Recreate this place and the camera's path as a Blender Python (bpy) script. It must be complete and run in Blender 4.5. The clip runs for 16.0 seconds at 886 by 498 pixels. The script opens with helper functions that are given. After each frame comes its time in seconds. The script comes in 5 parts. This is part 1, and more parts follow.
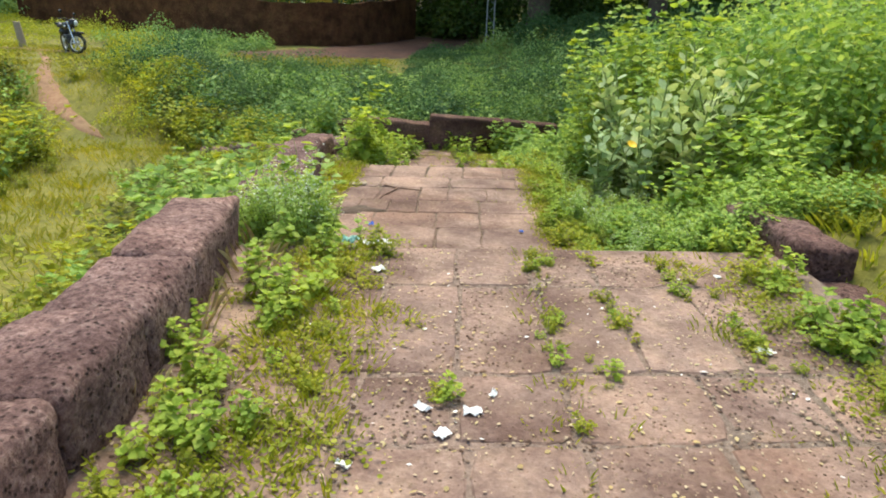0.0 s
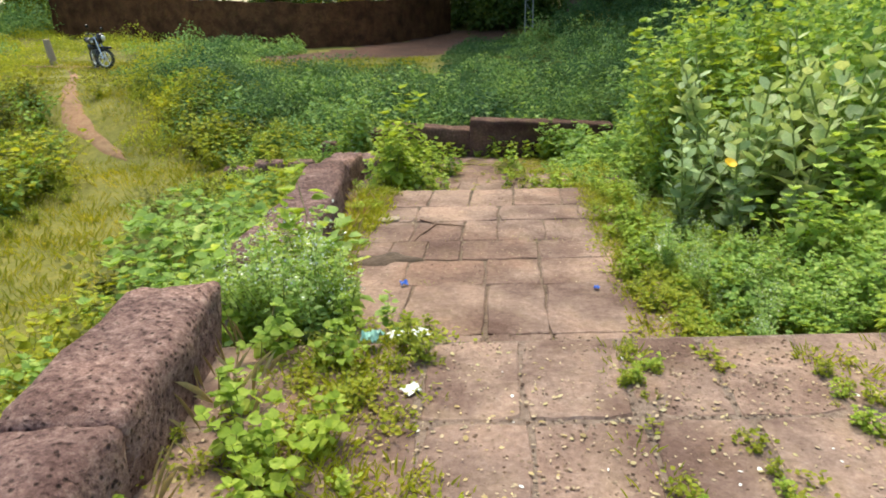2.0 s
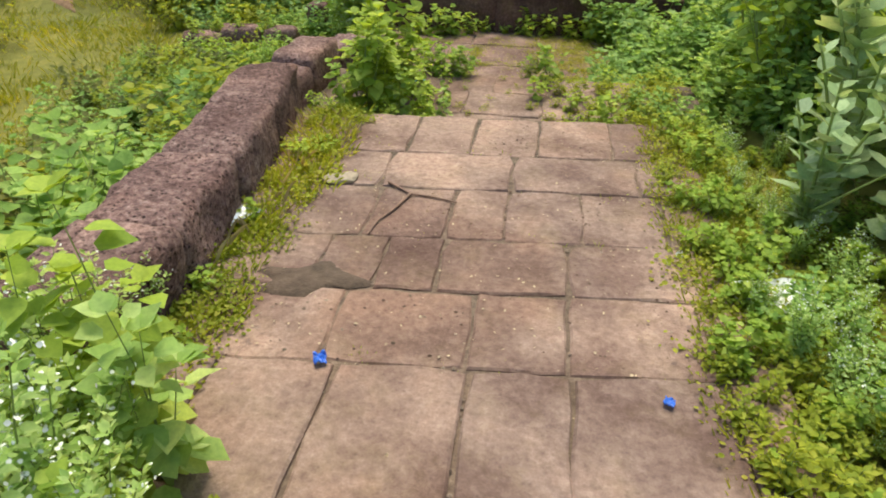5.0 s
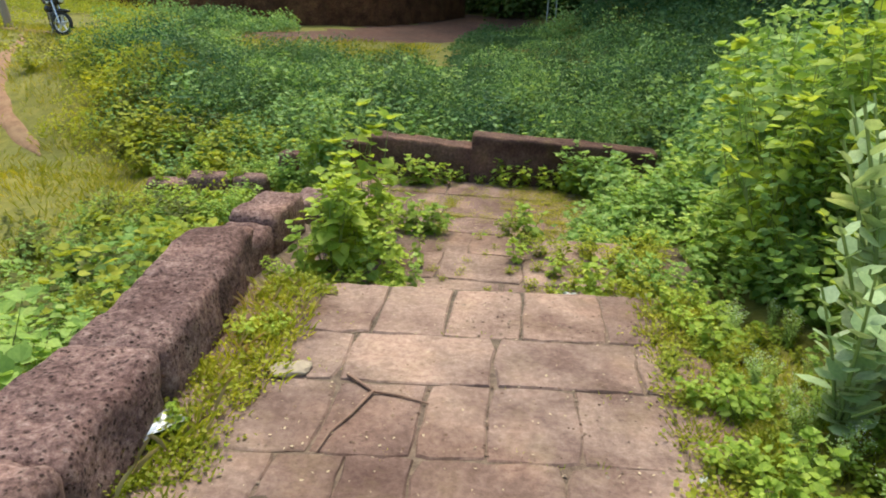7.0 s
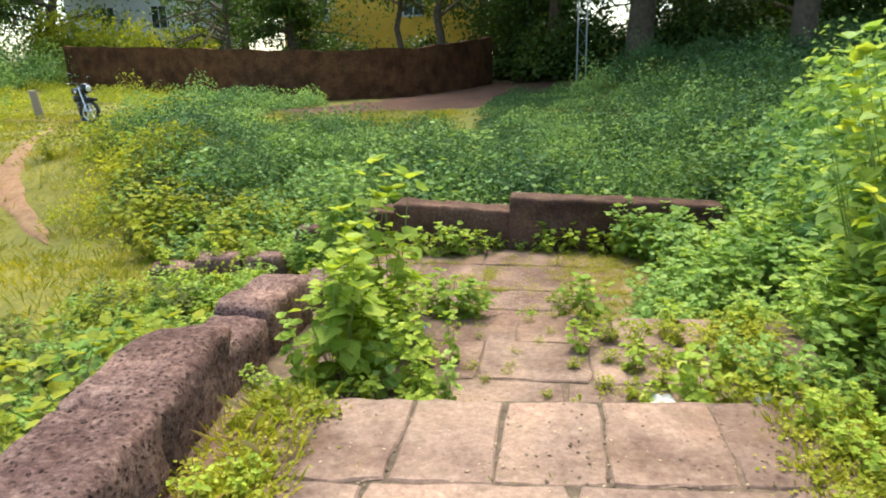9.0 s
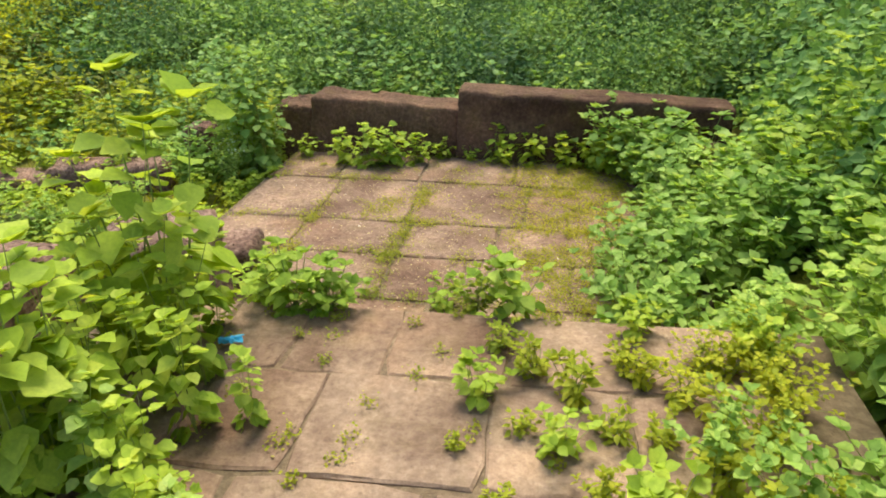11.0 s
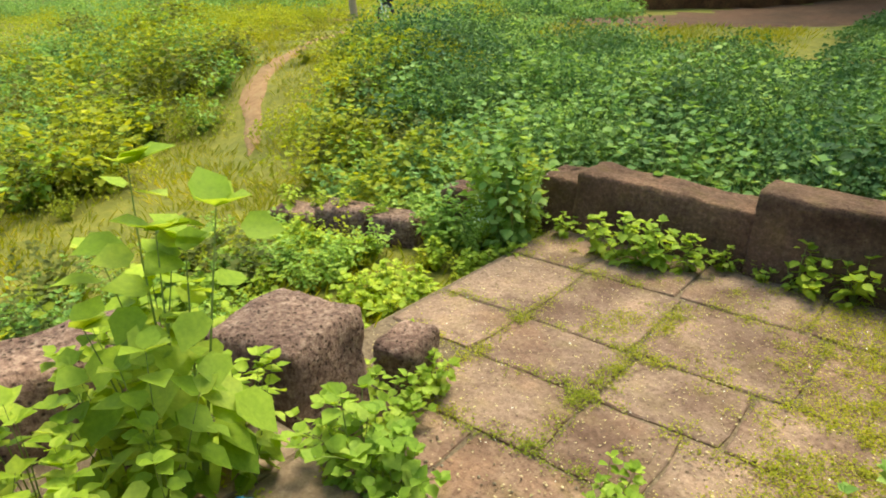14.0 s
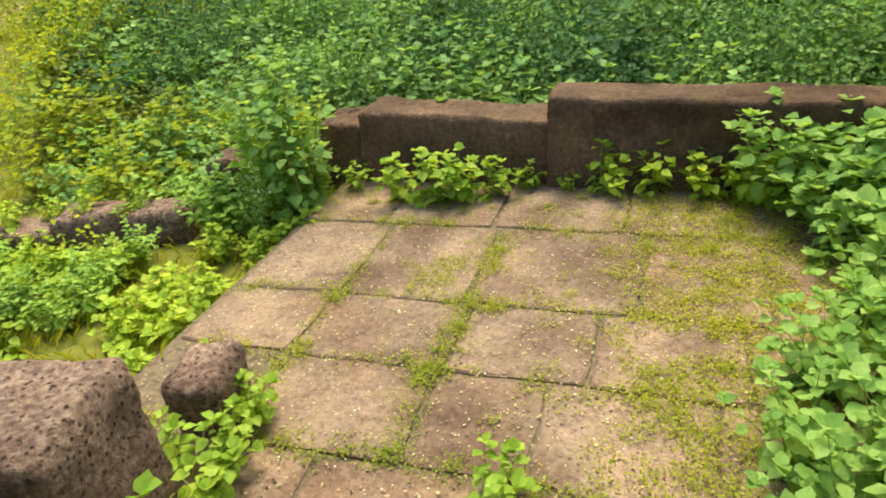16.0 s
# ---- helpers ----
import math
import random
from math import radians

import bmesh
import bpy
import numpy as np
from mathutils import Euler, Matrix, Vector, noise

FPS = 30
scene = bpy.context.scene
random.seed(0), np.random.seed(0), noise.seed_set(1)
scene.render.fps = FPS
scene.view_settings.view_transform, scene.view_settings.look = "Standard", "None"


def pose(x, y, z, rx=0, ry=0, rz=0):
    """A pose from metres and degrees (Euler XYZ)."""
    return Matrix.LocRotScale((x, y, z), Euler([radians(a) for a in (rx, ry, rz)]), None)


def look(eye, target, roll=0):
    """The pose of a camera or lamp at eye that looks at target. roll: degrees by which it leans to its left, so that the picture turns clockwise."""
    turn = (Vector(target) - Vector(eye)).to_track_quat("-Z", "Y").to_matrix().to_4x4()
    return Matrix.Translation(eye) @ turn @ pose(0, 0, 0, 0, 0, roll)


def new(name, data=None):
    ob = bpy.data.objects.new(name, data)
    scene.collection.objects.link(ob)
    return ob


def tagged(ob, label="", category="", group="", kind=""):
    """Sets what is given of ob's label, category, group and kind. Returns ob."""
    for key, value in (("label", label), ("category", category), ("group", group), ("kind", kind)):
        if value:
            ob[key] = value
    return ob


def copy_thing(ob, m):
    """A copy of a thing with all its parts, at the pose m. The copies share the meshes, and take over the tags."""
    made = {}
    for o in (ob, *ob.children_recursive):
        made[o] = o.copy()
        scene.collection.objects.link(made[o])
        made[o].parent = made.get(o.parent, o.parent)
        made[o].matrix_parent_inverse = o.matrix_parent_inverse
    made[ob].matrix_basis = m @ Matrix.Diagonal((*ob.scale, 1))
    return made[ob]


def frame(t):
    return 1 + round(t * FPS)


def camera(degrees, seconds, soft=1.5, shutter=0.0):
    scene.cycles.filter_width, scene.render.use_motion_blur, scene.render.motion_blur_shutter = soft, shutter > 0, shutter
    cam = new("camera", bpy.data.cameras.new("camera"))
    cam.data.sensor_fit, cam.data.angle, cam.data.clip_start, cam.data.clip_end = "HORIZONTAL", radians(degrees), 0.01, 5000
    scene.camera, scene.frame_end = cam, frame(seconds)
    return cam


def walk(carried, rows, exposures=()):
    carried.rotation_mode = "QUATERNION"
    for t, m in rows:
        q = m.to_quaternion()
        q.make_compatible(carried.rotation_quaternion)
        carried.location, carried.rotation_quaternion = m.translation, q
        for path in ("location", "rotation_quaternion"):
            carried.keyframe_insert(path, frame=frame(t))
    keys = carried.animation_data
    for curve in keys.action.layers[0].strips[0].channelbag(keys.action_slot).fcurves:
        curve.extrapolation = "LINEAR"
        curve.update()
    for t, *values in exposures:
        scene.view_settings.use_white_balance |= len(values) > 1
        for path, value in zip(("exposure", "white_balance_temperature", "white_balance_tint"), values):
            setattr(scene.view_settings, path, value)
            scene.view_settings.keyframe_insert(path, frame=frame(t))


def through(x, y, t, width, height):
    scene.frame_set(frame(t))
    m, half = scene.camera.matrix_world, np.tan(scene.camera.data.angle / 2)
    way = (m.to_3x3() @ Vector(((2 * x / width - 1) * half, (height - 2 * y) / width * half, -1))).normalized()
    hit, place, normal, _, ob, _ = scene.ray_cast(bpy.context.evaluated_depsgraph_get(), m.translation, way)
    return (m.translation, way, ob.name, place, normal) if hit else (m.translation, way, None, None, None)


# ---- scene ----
cam = camera(68.0, 16.0, soft=1.9)
PATH = [
    (0, (0.269, 0.024, 1.391), (0.212, 1.916, 0.746), 2.1),
    (0.5, (0.329, 0.289, 1.434), (0.18, 2.188, 0.824), 2.1),
    (1, (0.22, 0.635, 1.437), (0.076, 2.526, 0.802), 0.0),
    (1.5, (0.133, 0.951, 1.438), (-0.003, 2.833, 0.774), -0.8),
    (2, (0.163, 1.318, 1.463), (-0.025, 3.194, 0.794), -1.3),
    (2.5, (0.144, 1.721, 1.474), (-0.021, 3.59, 0.783), -0.9),
    (3, (0.114, 2.135, 1.515), (-0.046, 3.982, 0.766), -1.4),
    (3.5, (0.196, 2.541, 1.524), (-0.035, 4.361, 0.728), 0.7),
    (3.7, (0.215, 2.665, 1.558), (-0.038, 4.464, 0.723), 0.6),
    (5.8, (0.167, 4.076, 1.393), (-0.027, 5.718, 0.267), 2.5),
    (6, (0.15, 4.138, 1.413), (-0.016, 5.841, 0.377), 2.3),
    (6.5, (0.111, 4.227, 1.481), (-0.078, 6.048, 0.677), 3.1),
    (7, (0.127, 4.258, 1.46), (-0.07, 6.116, 0.746), 2.3),
    (7.5, (0.117, 4.422, 1.314), (-0.085, 6.292, 0.633), 1.0),
    (8, (0.135, 4.679, 1.278), (-0.118, 6.544, 0.602), 1.6),
    (8.5, (0.019, 4.998, 1.197), (-0.274, 6.899, 0.651), -1.0),
    (9, (-0.001, 5.345, 1.184), (-0.32, 7.25, 0.667), -1.5),
    (9.5, (0.012, 5.73, 1.16), (-0.287, 7.623, 0.588), -0.3),
    (9.7, (0.001, 5.881, 1.149), (-0.247, 7.77, 0.54), 0.9),
    (11.8, (0.671, 7.822, 1.063), (0.202, 9.519, 0.113), -4.2),
    (12, (0.706, 7.865, 1.081), (0.136, 9.54, 0.148), -5.4),
    (12.5, (0.8, 8.13, 1.082), (-0.086, 9.693, 0.203), -5.0),
    (13, (0.775, 8.307, 1.126), (-0.279, 9.831, 0.374), -3.5),
    (13.5, (0.751, 8.419, 1.139), (-0.391, 9.896, 0.42), -3.5),
    (14, (0.705, 8.524, 1.097), (-0.485, 9.948, 0.351), -0.8),
    (14.5, (0.538, 8.679, 1.109), (-0.655, 10.092, 0.347), -5.1),
    (15, (0.507, 8.808, 1.06), (-0.458, 10.371, 0.268), -8.1),
    (15.5, (0.416, 9.002, 0.942), (-0.331, 10.641, 0.073), -5.6),
    (16, (0.359, 9.076, 0.949), (-0.283, 10.724, 0.015), -7.1),
]
walk(cam, [(t, look(eye, target, roll)) for t, eye, target, roll in PATH], [(0, 0.96, 6900, 2), (3.5, 0.9, 7300, 0), (6, 0.81, 7000, 2), (8.5, 1.27, 6900, 1), (9.7, 1.33, 7400, 0), (11.8, 1.13, 8300, -9), (16, 1.32, 8500, -14)])

# ---- world and sun ----
world = bpy.data.worlds.new("sky")
scene.world = world
world.use_nodes = True
wn = world.node_tree.nodes
sky = wn.new("ShaderNodeTexSky")
sky.sky_type, sky.sun_disc = "NISHITA", False
SUN_EL, SUN_AZ = radians(62), radians(-8)
sky.sun_elevation, sky.sun_rotation = SUN_EL, SUN_AZ
sky.air_density, sky.dust_density = 1.0, 2.5
wn["Background"].inputs["Strength"].default_value = 0.15
world.node_tree.links.new(sky.outputs[0], wn["Background"].inputs["Color"])
sun = new("sun", bpy.data.lights.new("sun", "SUN"))
sun.data.energy, sun.data.angle, sun.data.color = 2.2, radians(28), (1.0, 0.94, 0.82)
sun_from = Vector((math.sin(SUN_AZ) * math.cos(SUN_EL), math.cos(SUN_AZ) * math.cos(SUN_EL), math.sin(SUN_EL)))
sun.matrix_world = look(sun_from * 60, (0, 8, 0))


# ---- materials ----
def material(name):
    m = bpy.data.materials.new(name)
    m.use_nodes = True
    nt = m.node_tree
    return m, nt, nt.nodes["Principled BSDF"]


def nd(nt, kind, **inputs):
    n = nt.nodes.new(kind)
    for k, v in inputs.items():
        n.inputs[k.replace("_", " ")].default_value = v
    return n


def ramp(nt, src, stops):
    r = nt.nodes.new("ShaderNodeValToRGB")
    el = r.color_ramp.elements
    while len(el) < len(stops):
        el.new(0.5)
    for e, (p, c) in zip(el, stops):
        e.position, e.color = p, (*c, 1) if len(c) == 3 else c
    nt.links.new(src, r.inputs["Fac"])
    return r


def mix(nt, fac, a, b, mode="MIX"):
    n = nt.nodes.new("ShaderNodeMix")
    n.data_type, n.blend_type = "RGBA", mode
    for i, v in ((0, fac), (6, a), (7, b)):
        if hasattr(v, "is_linked"):
            nt.links.new(v, n.inputs[i])
        else:
            n.inputs[i].default_value = v if i == 0 else (*v, 1)
    return n.outputs[2]


def noise_tex(nt, vec, scale, detail=4.0, rough=0.6):
    n = nd(nt, "ShaderNodeTexNoise", Scale=scale, Detail=detail, Roughness=rough)
    nt.links.new(vec, n.inputs["Vector"])
    return n.outputs["Fac"]


def bump(nt, bsdf, src, strength, dist, chain=None):
    b = nd(nt, "ShaderNodeBump", Strength=strength, Distance=dist)
    nt.links.new(src, b.inputs["Height"])
    if chain:
        nt.links.new(chain, b.inputs["Normal"])
    nt.links.new(b.outputs[0], bsdf.inputs["Normal"])
    return b.outputs[0]


def laterite(name, dark, mid, pale, pit=1.0, moss=0.0, even=0.0):
    """Pitted laterite: iron-brown stone with small holes, dust and lichen."""
    m, nt, bs = material(name)
    pos = nt.nodes.new("ShaderNodeNewGeometry").outputs["Position"]
    big = noise_tex(nt, pos, 2.3, 5)
    fine = noise_tex(nt, pos, 26.0, 8, 0.75)
    vor = nd(nt, "ShaderNodeTexVoronoi", Scale=36.0)
    nt.links.new(pos, vor.inputs["Vector"])
    warp = noise_tex(nt, pos, 11.0, 5, 0.7)
    col = ramp(nt, fine, [(0.36 - even, dark), (0.52, mid), (0.68 + even, pale)]).outputs[0]
    stain = ramp(nt, big, [(0.36, (0.62, 0.56, 0.55)), (0.52, (1.0, 0.98, 0.95)), (0.66, (1.3, 1.24, 1.16))]).outputs[0]
    col = mix(nt, 1.0, col, stain, "MULTIPLY")
    blot = ramp(nt, noise_tex(nt, pos, 0.9, 3, 0.55), [(0.38, (0.7, 0.64, 0.62)), (0.5, (1.0, 1.0, 1.0)), (0.66, (1.14, 1.12, 1.1))]).outputs[0]
    col = mix(nt, 1.0, col, blot, "MULTIPLY")
    info = nt.nodes.new("ShaderNodeObjectInfo").outputs["Random"]
    tint = ramp(nt, info, [(0.0, (0.86, 0.84, 0.85)), (0.5, (0.97, 0.97, 0.97)), (1.0, (1.06, 1.03, 1.0))]).outputs[0]
    col = mix(nt, 1.0, col, tint, "MULTIPLY")
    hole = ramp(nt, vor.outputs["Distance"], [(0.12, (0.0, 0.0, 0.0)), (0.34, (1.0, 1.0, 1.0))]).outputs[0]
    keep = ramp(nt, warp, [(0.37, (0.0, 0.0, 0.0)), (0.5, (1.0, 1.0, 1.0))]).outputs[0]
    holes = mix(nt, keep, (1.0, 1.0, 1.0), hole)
    # Shade inside the holes is painted: the colour drops towards black there.
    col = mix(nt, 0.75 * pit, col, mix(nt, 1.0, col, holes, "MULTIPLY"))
    if moss:
        green = ramp(nt, noise_tex(nt, pos, 4.5, 6, 0.7), [(0.5, (0, 0, 0)), (0.68, (moss, moss, moss))]).outputs[0]
        col = mix(nt, green, col, (0.24, 0.215, 0.035))
    nt.links.new(col, bs.inputs["Base Color"])
    bs.inputs["Roughness"].default_value = 0.9
    bs.inputs["Specular IOR Level"].default_value = 0.2
    c = bump(nt, bs, holes, 0.9 * pit, 0.02)
    c = bump(nt, bs, fine, 0.3 + 0.5 * pit, 0.018, c)
    bump(nt, bs, warp, 0.3 + 0.6 * pit, 0.03, c)
    return m


def soil_mat(name, a, b, c, scale=6.0):
    m, nt, bs = material(name)
    pos = nt.nodes.new("ShaderNodeNewGeometry").outputs["Position"]
    n1, n2 = noise_tex(nt, pos, scale, 6, 0.7), noise_tex(nt, pos, 0.7, 4)
    col = ramp(nt, n1, [(0.3, a), (0.5, b), (0.72, c)]).outputs[0]
    col = mix(nt, 1.0, col, ramp(nt, n2, [(0.3, (0.7, 0.75, 0.7)), (0.7, (1.15, 1.1, 1.05))]).outputs[0], "MULTIPLY")
    nt.links.new(col, bs.inputs["Base Color"])
    bs.inputs["Roughness"].default_value = 0.95
    bump(nt, bs, noise_tex(nt, pos, scale * 6, 5), 0.6, 0.02)
    return m


def leaf_mat(name, stops, gloss=0.55, through=0.45, patchy=0.22):
    """Leaves: each takes its own shade; a part of the light passes through."""
    m, nt, bs = material(name)
    rnd = nt.nodes.new("ShaderNodeNewGeometry")
    pos = rnd.outputs["Position"]
    col = ramp(nt, rnd.outputs["Random Per Island"], stops).outputs[0]
    patch = ramp(nt, noise_tex(nt, pos, 0.55, 3), [(0.32, (1 - 1.15 * patchy, 1 - 0.85 * patchy, 1 - 0.7 * patchy)), (0.68, (1 + 1.15 * patchy, 1 + 0.55 * patchy, 1 - 0.2 * patchy))]).outputs[0]
    col = mix(nt, 1.0, col, patch, "MULTIPLY")
    col = mix(nt, 1.0, col, ramp(nt, noise_tex(nt, pos, 55.0, 3), [(0.3, (0.8, 0.85, 0.8)), (0.7, (1.12, 1.1, 1.05))]).outputs[0], "MULTIPLY")
    nt.links.new(col, bs.inputs["Base Color"])
    bs.inputs["Roughness"].default_value = gloss
    bs.inputs["Specular IOR Level"].default_value = 0.18
    tr = nt.nodes.new("ShaderNodeBsdfTranslucent")
    nt.links.new(mix(nt, 1.0, col, (1.35, 1.2, 0.7), "MULTIPLY"), tr.inputs["Color"])
    ms = nt.nodes.new("ShaderNodeMixShader")
    ms.inputs[0].default_value = through
    nt.links.new(bs.outputs[0], ms.inputs[1])
    nt.links.new(tr.outputs[0], ms.inputs[2])
    nt.links.new(ms.outputs[0], nt.nodes["Material Output"].inputs["Surface"])
    return m


def plain(name, col, rough=0.6, metal=0.0, vary=0.15, scale=9.0):
    m, nt, bs = material(name)
    pos = nt.nodes.new("ShaderNodeNewGeometry").outputs["Position"]
    lo, hi = tuple(c * (1 - vary) for c in col), tuple(min(1, c * (1 + vary)) for c in col)
    nt.links.new(ramp(nt, noise_tex(nt, pos, scale, 5), [(0.3, lo), (0.7, hi)]).outputs[0], bs.inputs["Base Color"])
    bs.inputs["Roughness"].default_value, bs.inputs["Metallic"].default_value = rough, metal
    return m


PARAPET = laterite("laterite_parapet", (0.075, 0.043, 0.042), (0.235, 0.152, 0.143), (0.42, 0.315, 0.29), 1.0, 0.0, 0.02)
PAVING = laterite("laterite_paving", (0.155, 0.104, 0.089), (0.268, 0.192, 0.165), (0.395, 0.307, 0.268), 0.18, 0.08, 0.1)
LANDING = laterite("laterite_landing", (0.15, 0.096, 0.083), (0.268, 0.182, 0.158), (0.4, 0.295, 0.258), 0.4, 0.14, 0.07)
WALLSTONE = laterite("laterite_wall", (0.06, 0.034, 0.028), (0.12, 0.07, 0.058), (0.22, 0.145, 0.12), 0.5, 0.1, 0.07)
COMPOUND = laterite("compound_wall", (0.05, 0.021, 0.011), (0.14, 0.062, 0.029), (0.24, 0.125, 0.064), 0.5, 0.08)
MEADOW = soil_mat("meadow", (0.09, 0.095, 0.015), (0.165, 0.16, 0.025), (0.25, 0.215, 0.05), 7.0)
# Wall-foot earth: its colour is darkened to carry the trees' shade.
SHADED_EARTH = soil_mat("shaded_red_earth", (0.065, 0.027, 0.018), (0.105, 0.047, 0.032), (0.15, 0.077, 0.054), 5.0)
EARTH = soil_mat("red_earth", (0.19, 0.1, 0.055), (0.29, 0.165, 0.1), (0.37, 0.24, 0.14), 5.0)
BEDDING = soil_mat("joint_soil", (0.085, 0.056, 0.042), (0.165, 0.115, 0.088), (0.27, 0.198, 0.152), 22.0)
DUST = soil_mat("trodden_dust", (0.14, 0.095, 0.08), (0.235, 0.168, 0.142), (0.34, 0.26, 0.22), 24.0)
MUD = soil_mat("damp_mud", (0.05, 0.033, 0.024), (0.085, 0.058, 0.043), (0.14, 0.1, 0.075), 9.0)
LEAF_BROAD = leaf_mat("leaf_broad", [(0.0, (0.15, 0.28, 0.07)), (0.4, (0.27, 0.44, 0.12)), (0.8, (0.39, 0.56, 0.18)), (1.0, (0.47, 0.6, 0.2))])
LEAF_FRESH = leaf_mat("leaf_fresh_green", [(0.0, (0.22, 0.34, 0.05)), (0.5, (0.37, 0.51, 0.09)), (1.0, (0.5, 0.6, 0.14))])
LEAF_HEART = leaf_mat("leaf_heart_shaped", [(0.0, (0.17, 0.31, 0.085)), (0.5, (0.28, 0.45, 0.145)), (1.0, (0.39, 0.54, 0.2))])
LEAF_PALE = leaf_mat("leaf_pale_green", [(0.0, (0.25, 0.4, 0.1)), (0.5, (0.4, 0.57, 0.19)), (1.0, (0.55, 0.67, 0.28))], 0.5, 0.45)
LEAF_YELLOW = leaf_mat("leaf_yellow_green", [(0.0, (0.225, 0.29, 0.036)), (0.5, (0.34, 0.405, 0.05)), (1.0, (0.44, 0.47, 0.075))])
LEAF_GREY = leaf_mat("leaf_grey_green", [(0.0, (0.36, 0.5, 0.26)), (0.6, (0.48, 0.61, 0.37)), (1.0, (0.6, 0.69, 0.47))], 0.6, 0.3)
LEAF_FIELD = leaf_mat("leaf_field", [(0.0, (0.055, 0.13, 0.058)), (0.6, (0.08, 0.175, 0.078)), (1.0, (0.12, 0.23, 0.1))], 0.6, 0.32, 0.45)
LEAF_CLUMP = leaf_mat("leaf_clump", [(0.0, (0.1, 0.21, 0.075)), (0.5, (0.2, 0.37, 0.14)), (1.0, (0.35, 0.52, 0.22))], 0.55, 0.4)
LEAF_OLIVE = leaf_mat("leaf_olive", [(0.0, (0.1, 0.12, 0.035)), (0.6, (0.16, 0.185, 0.05)), (1.0, (0.24, 0.25, 0.075))], 0.65, 0.35, 0.3)
LEAF_TREE = leaf_mat("leaf_tree", [(0.0, (0.03, 0.07, 0.015)), (0.6, (0.055, 0.115, 0.025)), (1.0, (0.11, 0.175, 0.04))], 0.4, 0.35)
GRASS = leaf_mat("grass_blades", [(0.0, (0.21, 0.26, 0.03)), (0.5, (0.31, 0.345, 0.045)), (1.0, (0.42, 0.4, 0.09))], 0.7, 0.45)
GRIT = leaf_mat("grit", [(0.0, (0.09, 0.055, 0.045)), (0.5, (0.2, 0.138, 0.114)), (0.9, (0.29, 0.215, 0.18)), (1.0, (0.38, 0.3, 0.25))], 0.9, 0.0)
STRAW = leaf_mat("straw", [(0.0, (0.36, 0.29, 0.16)), (0.5, (0.5, 0.42, 0.25)), (1.0, (0.64, 0.57, 0.38))], 0.8, 0.3)
STEM = plain("stem", (0.19, 0.25, 0.06), 0.6)
BARK = plain("bark", (0.1, 0.075, 0.055), 0.9, 0, 0.4, 5)
TWIG = plain("twig", (0.2, 0.12, 0.085), 0.85, 0, 0.3, 20)
PETAL_W = plain("petal_white", (0.75, 0.77, 0.68), 0.6)
PETAL_Y = plain("petal_yellow", (0.8, 0.5, 0.02), 0.6)
PAPER = plain("paper_white", (0.82, 0.82, 0.8), 0.6, 0, 0.08)
FOIL = plain("foil_grey", (0.62, 0.65, 0.68), 0.25, 0.6)
BLUE = plain("plastic_blue", (0.03, 0.14, 0.6), 0.35)
CYAN = plain("plastic_cyan", (0.05, 0.42, 0.75), 0.35)
AQUA = plain("plastic_pale_green", (0.35, 0.6, 0.52), 0.3)
DRY = plain("dry_litter", (0.4, 0.31, 0.2), 0.8, 0, 0.5, 60)
STONE_PALE = plain("pale_stone", (0.33, 0.27, 0.2), 0.85, 0, 0.2, 30)
PLASTER_W = plain("white_plaster", (0.66, 0.68, 0.72), 0.8, 0, 0.12, 1.5)
PLASTER_Y = plain("yellow_plaster", (0.86, 0.5, 0.06), 0.8, 0, 0.12, 1.5)
GLASS_DK = plain("dark_window", (0.03, 0.035, 0.04), 0.15)
ROOF = plain("clay_roof", (0.28, 0.12, 0.08), 0.85, 0, 0.3, 3)
TYRE = plain("rubber", (0.02, 0.02, 0.022), 0.7)
BLACK = plain("black_paint", (0.015, 0.015, 0.018), 0.25)
CHROME = plain("bright_metal", (0.7, 0.71, 0.73), 0.25, 0.9, 0.05)
ALLOY = plain("alloy_silver", (0.72, 0.73, 0.74), 0.4, 0.2, 0.05)
STEEL = plain("galvanised_steel", (0.3, 0.33, 0.35), 0.5, 0.6)
HEADLIGHT = plain("headlight_lens", (0.75, 0.78, 0.8), 0.12)


# ---- mesh helpers ----
def quick_mesh(name, verts, quads, mat, smooth=False):
    """A mesh from arrays: verts (n, 3), quads (m, 4); a quad whose last two corners agree is a triangle."""
    me = bpy.data.meshes.new(name)
    verts = np.asarray(verts, np.float32).reshape(-1, 3)
    quads = np.asarray(quads, np.int32).reshape(-1, 4)
    me.vertices.add(len(verts))
    me.vertices.foreach_set("co", verts.ravel())
    me.loops.add(quads.size)
    me.loops.foreach_set("vertex_index", quads.ravel())
    me.polygons.add(len(quads))
    me.polygons.foreach_set("loop_start", np.arange(0, quads.size, 4, dtype=np.int32))
    me.polygons.foreach_set("use_smooth", np.full(len(quads), smooth))
    me.materials.append(mat)
    me.update(calc_edges=True)
    return me


def bm_mesh(name, bm, mat, smooth=False):
    me = bpy.data.meshes.new(name)
    bm.normal_update()
    bm.to_mesh(me)
    bm.free()
    me.materials.append(mat)
    if smooth:
        me.polygons.foreach_set("use_smooth", [True] * len(me.polygons))
    return me


def part(name, me, parent=None, label="", m=None):
    ob = new(name, me)
    if parent:
        ob.parent = parent
    if m is not None:
        ob.matrix_basis = m
    return tagged(ob, label) if label else ob


def thing(name, label, category, group="", kind="", m=None):
    ob = new(name)
    ob.empty_display_size = 0.1
    if m is not None:
        ob.matrix_basis = m
    return tagged(ob, label, category, group, kind)


def unit(v):
    return v / np.maximum(np.linalg.norm(v, axis=-1, keepdims=True), 1e-9)


